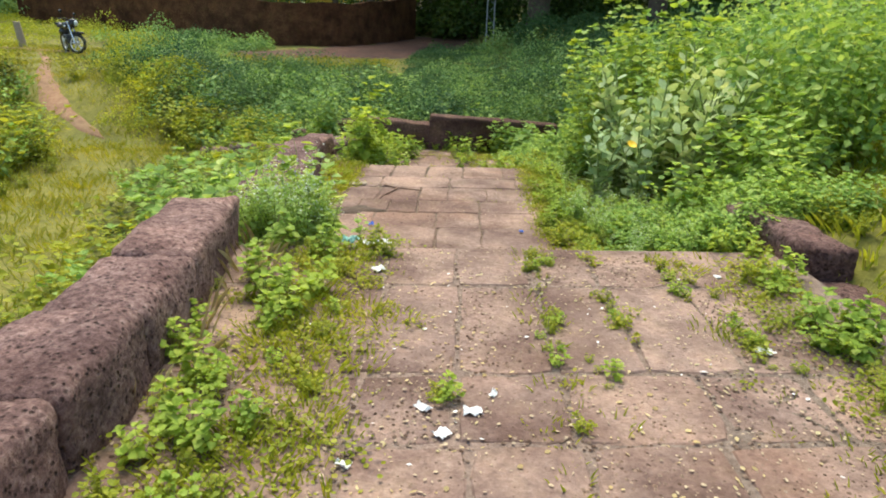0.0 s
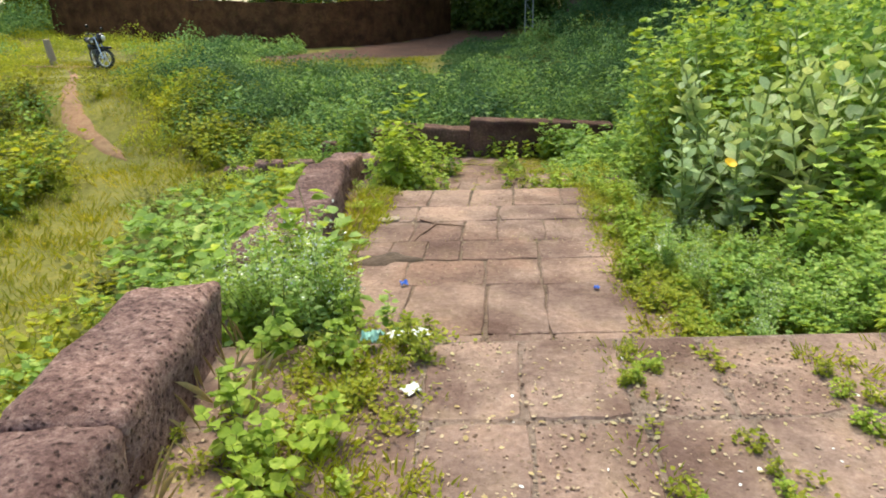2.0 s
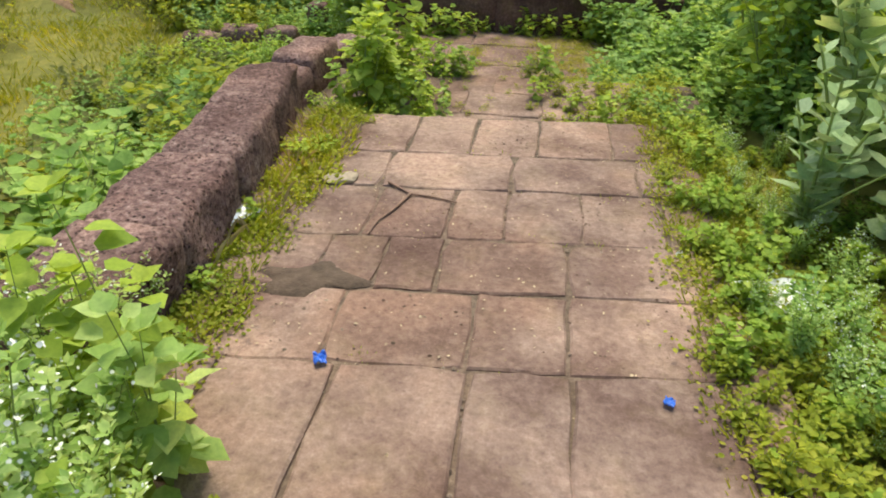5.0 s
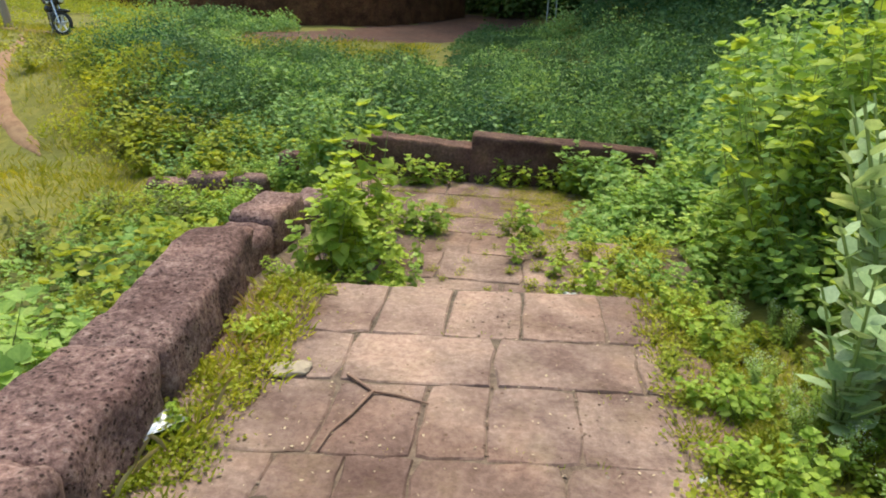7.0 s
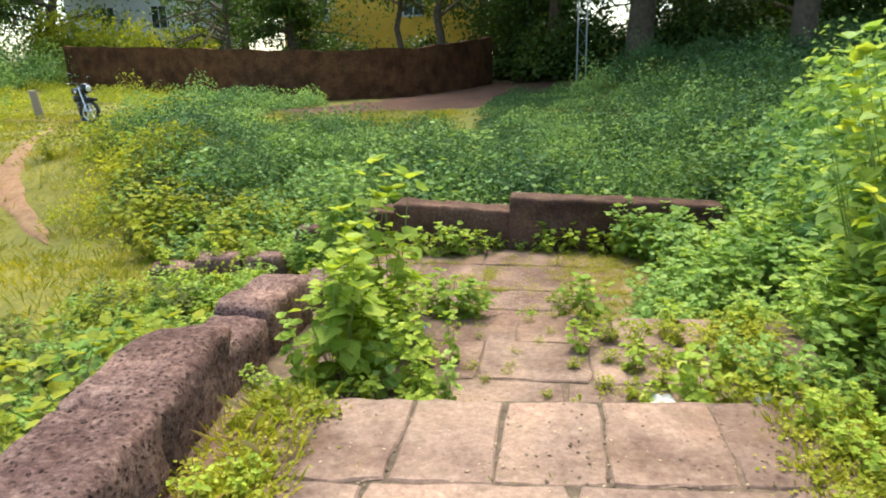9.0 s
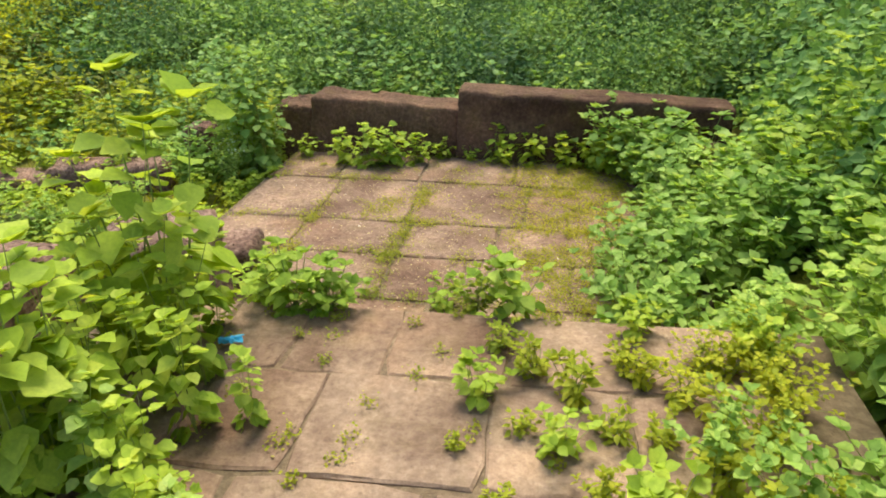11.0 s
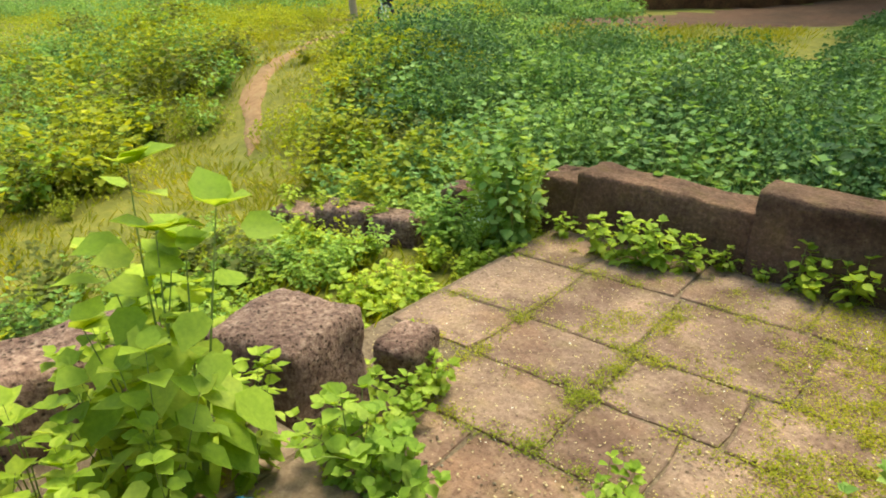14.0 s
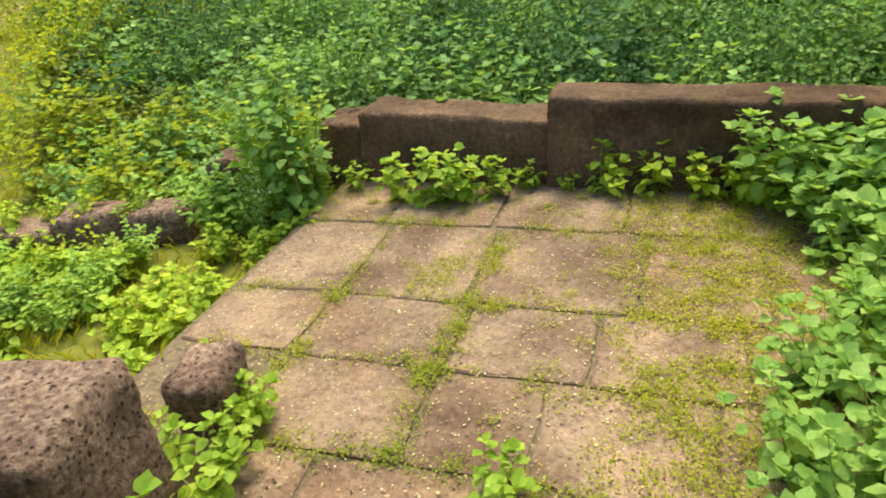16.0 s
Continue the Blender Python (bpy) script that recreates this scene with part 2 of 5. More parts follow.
BROAD = np.array([(0, 0, 0), (0.2, 0.38, 0.06), (0.55, 0.4, 0.08), (1, 0, -0.12), (0.55, -0.4, 0.08), (0.2, -0.38, 0.06)])
OVAL = np.array([(0, 0, 0), (0.3, 0.3, 0.05), (0.7, 0.3, 0.05), (1, 0, 0.02), (0.7, -0.3, 0.05), (0.3, -0.3, 0.05)])
LANCE = np.array([(0, 0, 0), (0.3, 0.17, 0.03), (0.6, 0.14, 0.03), (1, 0, -0.1), (0.6, -0.14, 0.03), (0.3, -0.17, 0.03)])
BLADE = np.array([(0, 0.5, 0), (0.5, 0.4, 0.0), (0.8, 0.25, -0.08), (1, 0, -0.2), (0.5, -0.4, 0.0), (0, -0.5, 0)])
DIAMOND = np.array([(0, 0, 0), (0.42, 0.4, 0.07), (1, 0, -0.1), (0.42, -0.4, 0.07)])
LEAF_QUADS = {6: np.array([(0, 1, 2, 3), (0, 3, 4, 5)]), 4: np.array([(0, 1, 2, 3)])}


def leaf_arrays(base, along, normal, length, shape, width=1.0):
    """Leaves as arrays: at base, pointing along, facing normal; shape gives the outline in lengths."""
    base, along = np.asarray(base, float), unit(np.asarray(along, float))
    side = unit(np.cross(along, np.asarray(normal, float)))
    up = np.cross(side, along)
    ln = np.broadcast_to(np.asarray(length, float), (len(base),))[:, None, None]
    s = shape[None] * ln
    wd = np.broadcast_to(np.asarray(width, float), (len(base),))[:, None, None]
    v = base[:, None] + s[:, :, :1] * along[:, None] + s[:, :, 1:2] * wd * side[:, None] + s[:, :, 2:] * up[:, None]
    q = LEAF_QUADS[len(shape)][None] + len(shape) * np.arange(len(base))[:, None, None]
    return v.reshape(-1, 3), q.reshape(-1, 4)


def tube_arrays(lines, r0, r1, sides=4):
    """Tapered stems along polylines."""
    vs, qs, n = [], [], 0
    ring = [(math.cos(2 * math.pi * k / sides), math.sin(2 * math.pi * k / sides)) for k in range(sides)]
    for pts in lines:
        pts = np.asarray(pts, float)
        for i, p in enumerate(pts):
            d = unit(pts[min(i + 1, len(pts) - 1)] - pts[max(i - 1, 0)])
            a = unit(np.cross(d, (0.31, 0.77, 0.12)))
            b = np.cross(d, a)
            r = r0 + (r1 - r0) * i / max(1, len(pts) - 1)
            vs += [p + r * (c * a + s * b) for c, s in ring]
            if i:
                o = n + (i - 1) * sides
                qs += [(o + k, o + (k + 1) % sides, o + sides + (k + 1) % sides, o + sides + k) for k in range(sides)]
        n += len(pts) * sides
    return np.array(vs), np.array(qs)


def join_arrays(items):
    vs, qs, n = [], [], 0
    for v, q in items:
        vs.append(v)
        qs.append(q + n)
        n += len(v)
    return np.concatenate(vs), np.concatenate(qs)


# ---- ground ----
LEVELS = ((4.25, 0.0), (8.2, -0.28), (9.85, -0.5), (14.4, -1.08))


def step01(a, b, v):
    v = min(1.0, max(0.0, (v - a) / (b - a)))
    return v * v * (3 - 2 * v)


def ground_z(x, y):
    """Height of the land: a dip on the left and behind, a bank on the right, a bed under the causeway."""
    left = -1.3 + 0.124 * min(max(y - 13.5, 0), 10.5) + 0.05 * min(max(y - 24, 0), 60)
    left += 0.03 * min(max(-x - 10, 0), 40) * step01(18, 30, y)
    left += 0.55 * step01(14, 16.5, y) * (1 - step01(18, 25, y)) * step01(5, 8, -x)
    right = -0.05 - 0.35 * step01(4, 8, y) - 0.65 * step01(8, 13, y)
    right = right + (left + 0.25 - right) * step01(13.5, 17, y) + (0.24 - 0.12 * step01(12, 18, y)) * min(max(x - 2.2, 0), 14)
    z = left + (right - left) * step01(-1.0, 2.6, x)
    if y < 14.9:
        i = next((k for k, (e, _) in enumerate(LEVELS) if y < e), 3)
        bed = LEVELS[i][1] - (0.28 if i < 3 else 0.24)
        xl, xr = ((-1.6, 2.5), (-2.05, 0.95), (-2.1, 1.4), (-2.5, 1.5))[i]
        inside = step01(xl - 1.0, xl, x) * (1 - step01(xr, xr + 0.5, x))
        z = z + (bed - z) * inside * (1 - step01(14.4, 14.9, y))
    z += 0.06 * noise.noise((x * 0.5, y * 0.5, 0)) + 0.025 * noise.noise((x * 1.9, y * 1.9, 3))
    return z


def build_ground():
    def axis(lo, hi, step, far):
        mid = list(np.arange(lo, hi + 1e-6, step))
        out, d = [], step
        v = hi
        while v < far:
            d *= 1.35
            v += d
            out.append(v)
        neg, d, v = [], step, lo
        while v > -far:
            d *= 1.35
            v -= d
            neg.append(v)
        return neg[::-1] + mid + out
    xs, ys = axis(-20, 12, 0.3, 400), axis(-5, 34, 0.3, 400)
    verts = [(x, y, ground_z(x, y)) for y in ys for x in xs]
    w = len(xs)
    quads = [(j * w + i, j * w + i + 1, (j + 1) * w + i + 1, (j + 1) * w + i) for j in range(len(ys) - 1) for i in range(w - 1)]
    ob = new("ground", quick_mesh("ground", verts, quads, MEADOW, True))
    tagged(ob, "yellow-green meadow ground sloping beside the stone causeway", "ground", kind="structure")


build_ground()


def draped_strip(name, line, widths, mat, label, lift=0.03, across=5, step=0.35, category="path"):
    """A band of bare earth laid over the land along a line, with ragged sides."""
    pts = []
    for (a, b), (wa, wb) in zip(zip(line, line[1:]), zip(widths, widths[1:])):
        n = max(2, int(math.dist(a, b) / step))
        pts += [(a[0] + (b[0] - a[0]) * k / n, a[1] + (b[1] - a[1]) * k / n, wa + (wb - wa) * k / n) for k in range(n)]
    pts.append((*line[-1], widths[-1]))
    verts, quads = [], []
    for i, (x, y, w) in enumerate(pts):
        a, b = pts[max(i - 1, 0)], pts[min(i + 1, len(pts) - 1)]
        d = Vector((b[0] - a[0], b[1] - a[1])).normalized()
        for k in range(across + 1):
            s = (k / across - 0.5) * w * (1 + 0.5 * noise.noise((x * 1.3, y * 1.3, k // 3 * 5)) + 0.4 * noise.noise((x * 4.1, y * 4.1, k // 3 * 7)))
            px, py = x + d.y * s, y - d.x * s
            edge = 0.02 if k in (0, across) else 0.0
            verts.append((px, py, ground_z(px, py) + lift - 2.5 * edge))
        if i:
            o = (i - 1) * (across + 1)
            quads += [(o + k, o + k + 1, o + across + 2 + k, o + across + 1 + k) for k in range(across)]
    ob = new(name, quick_mesh(name, verts, quads, mat, True))
    return tagged(ob, label, category, kind="structure")


TRAIL = [(-7.6, 14.0), (-8.1, 14.45), (-8.8, 14.95), (-9.5, 15.5), (-10.1, 16.2), (-10.8, 17.2), (-11.6, 18.5), (-12.6, 20.3), (-13.6, 21.7), (-14.2, 22.4)]
draped_strip("trail", TRAIL, [0.03, 0.3, 0.42, 0.55, 0.58, 0.5, 0.4, 0.3, 0.18, 0.03], EARTH, "narrow footpath of trodden reddish earth through the meadow", 0.028)
draped_strip("trail", [(-17.0, 23.9), (-15.0, 23.4), (-13.0, 23.2), (-11.2, 23.6)], [0.03, 0.4, 0.4, 0.03], EARTH, "strip of bare pale earth where the motorcycle is parked", 0.035)
draped_strip("earth_patch", [(-9.6, 25.6), (-7.6, 25.8), (-5.6, 26.8), (-3.6, 29.2), (-2.0, 33.0), (-1.4, 37.5)], [0.6, 3.2, 4.6, 5.0, 4.4, 3.0], SHADED_EARTH, "bare red earth at the foot of the laterite wall, tree shade in its colour", 0.04, 8, 0.5, "earth")


# ---- causeway: paving slabs ----
def slab_mesh(name, corners, z, thick, mat, rnd, worn=0.011):
    """One paving stone from four corners, with an uneven outline, a worn top edge and sides."""
    c = [Vector(p) for p in corners]
    mid = sum(c, Vector((0, 0))) / 4
    ring = []
    for i in range(4):
        a, b = c[i], c[(i + 1) % 4]
        n = 4
        for k in range(n):
            p = a.lerp(b, k / n)
            if k == 0:
                p = p.lerp(mid, 0.015 + 0.045 * rnd.random())
            p = p + Vector((rnd.uniform(-1, 1), rnd.uniform(-1, 1))) * worn
            ring.append(p)
    bm = bmesh.new()
    top, rim, low = [], [], []
    for p in ring:
        q = mid + (p - mid) * (1 - 0.011 / max(0.1, (p - mid).length))
        top.append(bm.verts.new((q.x, q.y, z + rnd.uniform(-0.004, 0.004))))
        rim.append(bm.verts.new((p.x, p.y, z - 0.008 + rnd.uniform(-0.004, 0.003))))
        low.append(bm.verts.new((p.x, p.y, z - thick)))
    m2 = []
    for p in ring:
        q = mid + (p - mid) * 0.5
        m2.append(bm.verts.new((q.x, q.y, z + rnd.uniform(-0.003, 0.003))))
    cv = bm.verts.new((mid.x, mid.y, z + rnd.uniform(-0.002, 0.004)))
    n = len(ring)
    for i in range(n):
        j = (i + 1) % n
        bm.faces.new((low[i], low[j], rim[j], rim[i]))
        bm.faces.new((rim[i], rim[j], top[j], top[i]))
        bm.faces.new((top[i], top[j], m2[j], m2[i]))
        bm.faces.new((m2[i], m2[j], cv))
    return bm_mesh(name, bm, mat, False)


def lay_rows(floor, rows, shear, z, thick, mat, seed, gap=0.005):
    """Rows of slabs: (y0, y1, x joints, lift of the row)."""
    rnd = random.Random(seed)
    for y0, y1, xs, lift in rows:
        for a, b in zip(xs, xs[1:]):
            g = gap * rnd.uniform(0.4, 1.3)
            q = [(a + g, y0 + g + shear * a), (b - g, y0 + g + shear * b), (b - g, y1 - g + shear * b), (a + g, y1 - g + shear * a)]
            zz = z + lift * 0.5 + rnd.uniform(-0.003, 0.003)
            part("slab", slab_mesh("slab", q, zz, thick, mat, rnd), floor)


def bed_sheet(name, x0, x1, y0, y1, shear, z, depth, label, mat=BEDDING):
    """The joint bedding under a floor: a low box of soil."""
    bm = bmesh.new()
    nx, ny = 14, max(6, int((y1 - y0) / 0.25))
    grid = [[bm.verts.new((x0 + (x1 - x0) * i / nx, y0 + (y1 - y0) * j / ny + shear * (x0 + (x1 - x0) * i / nx), z + 0.002 * noise.noise((i * 1.7, j * 1.7, z)))) for i in range(nx + 1)] for j in range(ny + 1)]
    for j in range(ny):
        for i in range(nx):
            bm.faces.new((grid[j][i], grid[j][i + 1], grid[j + 1][i + 1], grid[j + 1][i]))
    ret = bmesh.ops.extrude_face_region(bm, geom=bm.faces[:])
    for v in ret["geom"]:
        if isinstance(v, bmesh.types.BMVert):
            v.co.z = z - depth
    bmesh.ops.recalc_face_normals(bm, faces=bm.faces[:])
    ob = new(name, bm_mesh(name, bm, mat))
    return tagged(ob, label, "floor", kind="structure")


floor_up = bed_sheet("floor_1", -1.45, 2.45, -4.0, 4.12, 0.1, -0.005, 0.3, "upper terrace of worn reddish laterite slabs with weedy joints", DUST)
floor_mid = bed_sheet("floor_2", -1.75, 1.24, 3.9, 8.12, 0.09, -0.289, 0.3, "middle terrace of dusty brown laterite paving slabs")
floor_step = bed_sheet("floor_3", -1.75, 1.6, 7.9, 9.8, 0.03, -0.51, 0.55, "low stone step between two laterite terraces")
floor_low = bed_sheet("floor_4", -2.28, 1.5, 9.5, 13.85, 0.0, -1.096, 0.3, "lower landing of large mossy laterite slabs")
lay_rows(floor_up, [
    (3.45, 4.12, (-1.3, -0.55, -0.18, 0.24, 0.68, 1.07, 1.5, 1.92, 2.3), 0),
    (2.45, 3.45, (-1.15, -0.5, -0.14, 0.27, 0.7, 1.1, 1.55, 1.95, 2.25), 0),
    (1.95, 2.45, (-1.1, -0.62, -0.12, 0.27, 0.72, 1.3, 1.75, 2.25), 0),
    (1.25, 1.95, (-1.05, -0.6, -0.1, 0.33, 0.74, 1.25, 1.8, 2.25), 0),
    (0.5, 1.25, (-1.05, -0.5, 0.05, 0.5, 1.0, 1.55, 2.2), 0),
    (-0.3, 0.5, (-1.05, -0.6, -0.1, 0.45, 0.95, 1.5, 2.2), 0),
    (-1.1, -0.3, (-1.05, -0.5, 0.1, 0.6, 1.1, 1.6, 2.2), 0),
    (-2.4, -1.1, (-1.05, -0.4, 0.3, 1.0, 1.6, 2.2), 0),
    (-4.0, -2.4, (-1.05, -0.2, 0.6, 1.4, 2.2), 0)], 0.1, 0.0, 0.25, PAVING, 11, 0.009)
lay_rows(floor_mid, [
    (7.47, 8.12, (-1.45, -0.98, -0.6, -0.19, 0.24, 0.72, 1.22), 0),
    (6.98, 7.47, (-1.45, -0.66, 0.1, 0.84, 1.22), 0.004),
    (6.43, 6.98, (-1.35, -0.62, -0.2, 0.1, 0.5, 0.93, 1.22), 0),
    (5.98, 6.43, (-1.3, -0.74, -0.46, -0.18, 0.42, 1.22), 0.006),
    (5.48, 5.98, (-1.3, -1.02, -0.55, 0.02, 0.42, 1.02, 1.22), 0),
    (4.72, 5.48, (-1.3, -0.92, -0.46, 0.05, 0.43, 1.0, 1.22), 0.022),
    (4.0, 4.72, (-1.3, -0.9, -0.35, 0.06, 0.44, 0.95, 1.22), 0.028)], 0.09, -0.28, 0.25, PAVING, 12)
lay_rows(floor_step, [
    (8.1, 8.75, (-1.5, -1.0, -0.55, 0.1, 0.65, 1.35), 0),
    (8.75, 9.3, (-1.45, -0.85, -0.4, 0.25, 0.75, 1.35), 0.006),
    (9.3, 9.8, (-1.4, -0.98, -0.62, -0.2, 0.3, 0.8, 1.35), -0.006)], 0.03, -0.5, 0.3, PAVING, 13)
lay_rows(floor_low, [
    (9.75, 10.83, (-1.7, -1.0, -0.3, 0.5, 1.4), -0.02),
    (10.83, 11.45, (-1.5, -0.66, -0.12, 0.6, 1.4), 0),
    (11.45, 12.05, (-2.25, -1.52, -0.66, 0.06, 0.75, 1.45), 0),
    (12.05, 13.0, (-2.25, -1.5, -0.72, 0.25, 0.9, 1.45), 0),
    (13.0, 13.8, (-2.25, -1.6, -0.8, 0.1, 0.8, 1.45), -0.006)], 0.0, -1.08, 0.25, LANDING, 14, 0.011)


# ---- causeway: parapet and wall blocks ----
def block_mesh(name, size, mat, seed, rough=0.027, soft=0.065, cuts=9):
    """A hewn laterite block: rounded, chipped and pitted; its base is at z = 0."""
    bm = bmesh.new()
    bmesh.ops.create_cube(bm, size=2)
    bmesh.ops.subdivide_edges(bm, edges=bm.edges[:], cuts=cuts, use_grid_fill=True)
    sx, sy, sz = (s / 2 for s in size)
    for v in bm.verts:
        p = Vector((v.co.x * sx, v.co.y * sy, v.co.z * sz))
        inner = Vector((max(-sx + soft, min(sx - soft, p.x)), max(-sy + soft, min(sy - soft, p.y)), max(-sz + soft, min(sz - soft, p.z))))
        d = p - inner
        if d.length > 1e-6:
            p = inner + d.normalized() * min(soft, d.length)
        q = p * 1.0 + Vector((seed * 7.1, seed * 3.3, seed))
        n = noise.noise_vector(q * 4.0) * rough + noise.noise_vector(q * 14.0) * rough * 0.5
        pit = noise.noise(q * 22.0)
        if pit > 0.35:
            n -= d.normalized() * 0.02 * pit if d.length > 1e-6 else Vector((0, 0, 0))
        if v.co.z < -0.99:
            n.z = 0
        v.co = p + n + Vector((0, 0, sz))
    return bm_mesh(name, bm, mat, True)


def block_wall(name, label, line, mat, seed, height, width, base, group):
    """A run of blocks along a line of points; each takes its own height and turn."""
    wall = thing(name, label, "parapet", group, "structure")
    rnd = random.Random(seed)
    for i, ((x0, y0), (x1, y1)) in enumerate(zip(line, line[1:])):
        ln = math.dist((x0, y0), (x1, y1))
        h = height[i] if isinstance(height, (list, tuple)) else height
        b = base[i] if isinstance(base, (list, tuple)) else base
        me = block_mesh("block", (width * rnd.uniform(0.95, 1.05), ln + 0.025, h + rnd.uniform(-0.012, 0.012)), mat, seed + i)
        part("block", me, wall, m=pose((x0 + x1) / 2, (y0 + y1) / 2, b, rnd.uniform(-0.6, 0.6), rnd.uniform(-1, 1), math.degrees(math.atan2(y1 - y0, x1 - x0)) - 90))
    return wall


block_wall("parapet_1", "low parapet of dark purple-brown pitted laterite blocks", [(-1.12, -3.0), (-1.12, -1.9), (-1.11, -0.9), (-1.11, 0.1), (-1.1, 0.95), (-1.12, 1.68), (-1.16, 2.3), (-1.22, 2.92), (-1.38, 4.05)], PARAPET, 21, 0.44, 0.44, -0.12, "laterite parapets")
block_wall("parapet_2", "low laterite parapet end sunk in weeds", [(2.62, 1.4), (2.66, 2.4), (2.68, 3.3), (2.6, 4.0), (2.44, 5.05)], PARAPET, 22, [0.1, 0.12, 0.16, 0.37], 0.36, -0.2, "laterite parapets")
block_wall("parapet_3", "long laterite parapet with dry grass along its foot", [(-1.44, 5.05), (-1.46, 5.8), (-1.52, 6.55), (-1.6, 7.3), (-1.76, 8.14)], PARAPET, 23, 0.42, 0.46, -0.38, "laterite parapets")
block_wall("parapet_4", "lower stretch of laterite parapet half hidden by leaves", [(-1.92, 8.2), (-1.9, 8.95), (-1.86, 9.62)], PARAPET, 24, [0.38, 0.46], 0.4, -0.62, "laterite parapets")
block_wall("parapet_5", "square weathered laterite block ending the parapet", [(-1.58, 9.9), (-1.68, 10.42)], PARAPET, 25, 0.9, 0.56, -1.24, "laterite parapets")
block_wall("parapet_6", "broken stub of laterite beside the landing", [(-1.58, 10.8), (-1.63, 11.1)], PARAPET, 26, 0.45, 0.26, -1.2, "laterite parapets")
block_wall("kerb_1", "collapsed row of laterite stones under creeping leaves", [(-4.85, 12.45), (-4.36, 12.66), (-3.88, 12.86)], PARAPET, 27, [0.7, 0.76], 0.42, -1.72, "fallen laterite stones")
block_wall("kerb_2", "laterite stones at the edge of the landing", [(-3.8, 12.87), (-3.36, 13.05)], PARAPET, 28, 0.74, 0.4, -1.72, "fallen laterite stones")
block_wall("kerb_3", "rounded upright laterite stone among leaves", [(-3.16, 13.32), (-3.2, 13.64)], PARAPET, 29, 0.88, 0.3, -1.6, "fallen laterite stones")
end_wall = thing("end_wall", "dark laterite wall of long blocks closing the landing", "wall", "", "structure")
for k, (x0, x1, z1, yc, tilt, turn) in enumerate([(-2.52, -2.1, -0.6, 14.06, 1.5, 0), (-2.12, -0.53, -0.53, 14.0, 3.6, 0.0), (-0.55, 2.1, -0.43, 13.93, 2.2, -1.0)]):
    part("block", block_mesh("block", (x1 - x0, 0.46, z1 + 1.3), WALLSTONE, 40 + k, 0.022, 0.04, 22), end_wall, m=pose((x0 + x1) / 2, yc, -1.3, 0, tilt, turn))
side_wall = thing("side_wall", "dark laterite side wall swallowed by creepers", "wall", "", "structure")
for k, (y0, y1, z1) in enumerate([(12.7, 13.3, -0.82), (13.3, 13.66, -0.78), (12.0, 12.7, -0.88)]):
    part("block", block_mesh("block", (0.4, y1 - y0 - 0.008, z1 + 1.3), WALLSTONE, 60 + k), side_wall, m=pose(1.85, (y0 + y1) / 2, -1.3))


# ---- compound wall, houses, pole ----
def wall_run(name, label, line, tops, bases, thick):
    """A rough masonry wall between points, with an uneven top."""
    bm = bmesh.new()
    rings = []
    for (a, b), (ta, tb), (ba, bb) in zip(zip(line, line[1:]), zip(tops, tops[1:]), zip(bases, bases[1:])):
        n = max(2, int(math.dist(a, b) / 0.5))
        last = b == line[-1]
        for k in range(n + (1 if last else 0)):
            f = k / n
            d = Vector((b[0] - a[0], b[1] - a[1])).normalized()
            x, y = a[0] + (b[0] - a[0]) * f, a[1] + (b[1] - a[1]) * f
            zt = ta + (tb - ta) * f + 0.08 * noise.noise((x, y, 1)) + 0.03 * noise.noise((x * 4, y * 4, 2))
            zb = ba + (bb - ba) * f
            row = []
            for s in (-1, 1):
                for h in ((0, 0.33, 0.66, 1) if s < 0 else (1, 0.66, 0.33, 0)):
                    w = thick / 2 * s + 0.03 * noise.noise((x * 2, y * 2, h * 4 + s))
                    row.append(bm.verts.new((x + d.y * w, y - d.x * w, zb + (zt - zb) * h)))
            rings.append(row)
    for p, q in zip(rings, rings[1:]):
        for k in range(8):
            bm.faces.new((p[k], p[(k + 1) % 8], q[(k + 1) % 8], q[k]))
    bm.faces.new(rings[0])
    bm.faces.new(rings[-1][::-1])
    bmesh.ops.recalc_face_normals(bm, faces=bm.faces[:])
    return tagged(new(name, bm_mesh(name, bm, COMPOUND)), label, "wall", kind="structure")


wall_run("boundary_wall", "rough dark red-brown laterite boundary wall", [(-22.2, 34.0), (-17.4, 32.3), (-12.9, 30.9), (-9.4, 30.1), (-7.4, 30.0), (-6.0, 30.6), (-4.9, 31.8), (-3.9, 33.6), (-2.9, 36.6)], [2.8, 2.58, 2.33, 2.14, 2.08, 2.12, 2.2, 2.38, 2.72], [0.6, 0.4, 0.2, 0.0, -0.1, -0.15, -0.1, 0.0, 0.2], 0.4)


def box_bm(bm, x0, x1, y0, y1, z0, z1):
    r = bmesh.ops.create_cube(bm, size=1)
    for v in r["verts"]:
        v.co = Vector(((x0 + x1) / 2 + v.co.x * (x1 - x0), (y0 + y1) / 2 + v.co.y * (y1 - y0), (z0 + z1) / 2 + v.co.z * (z1 - z0)))
    return r["verts"]


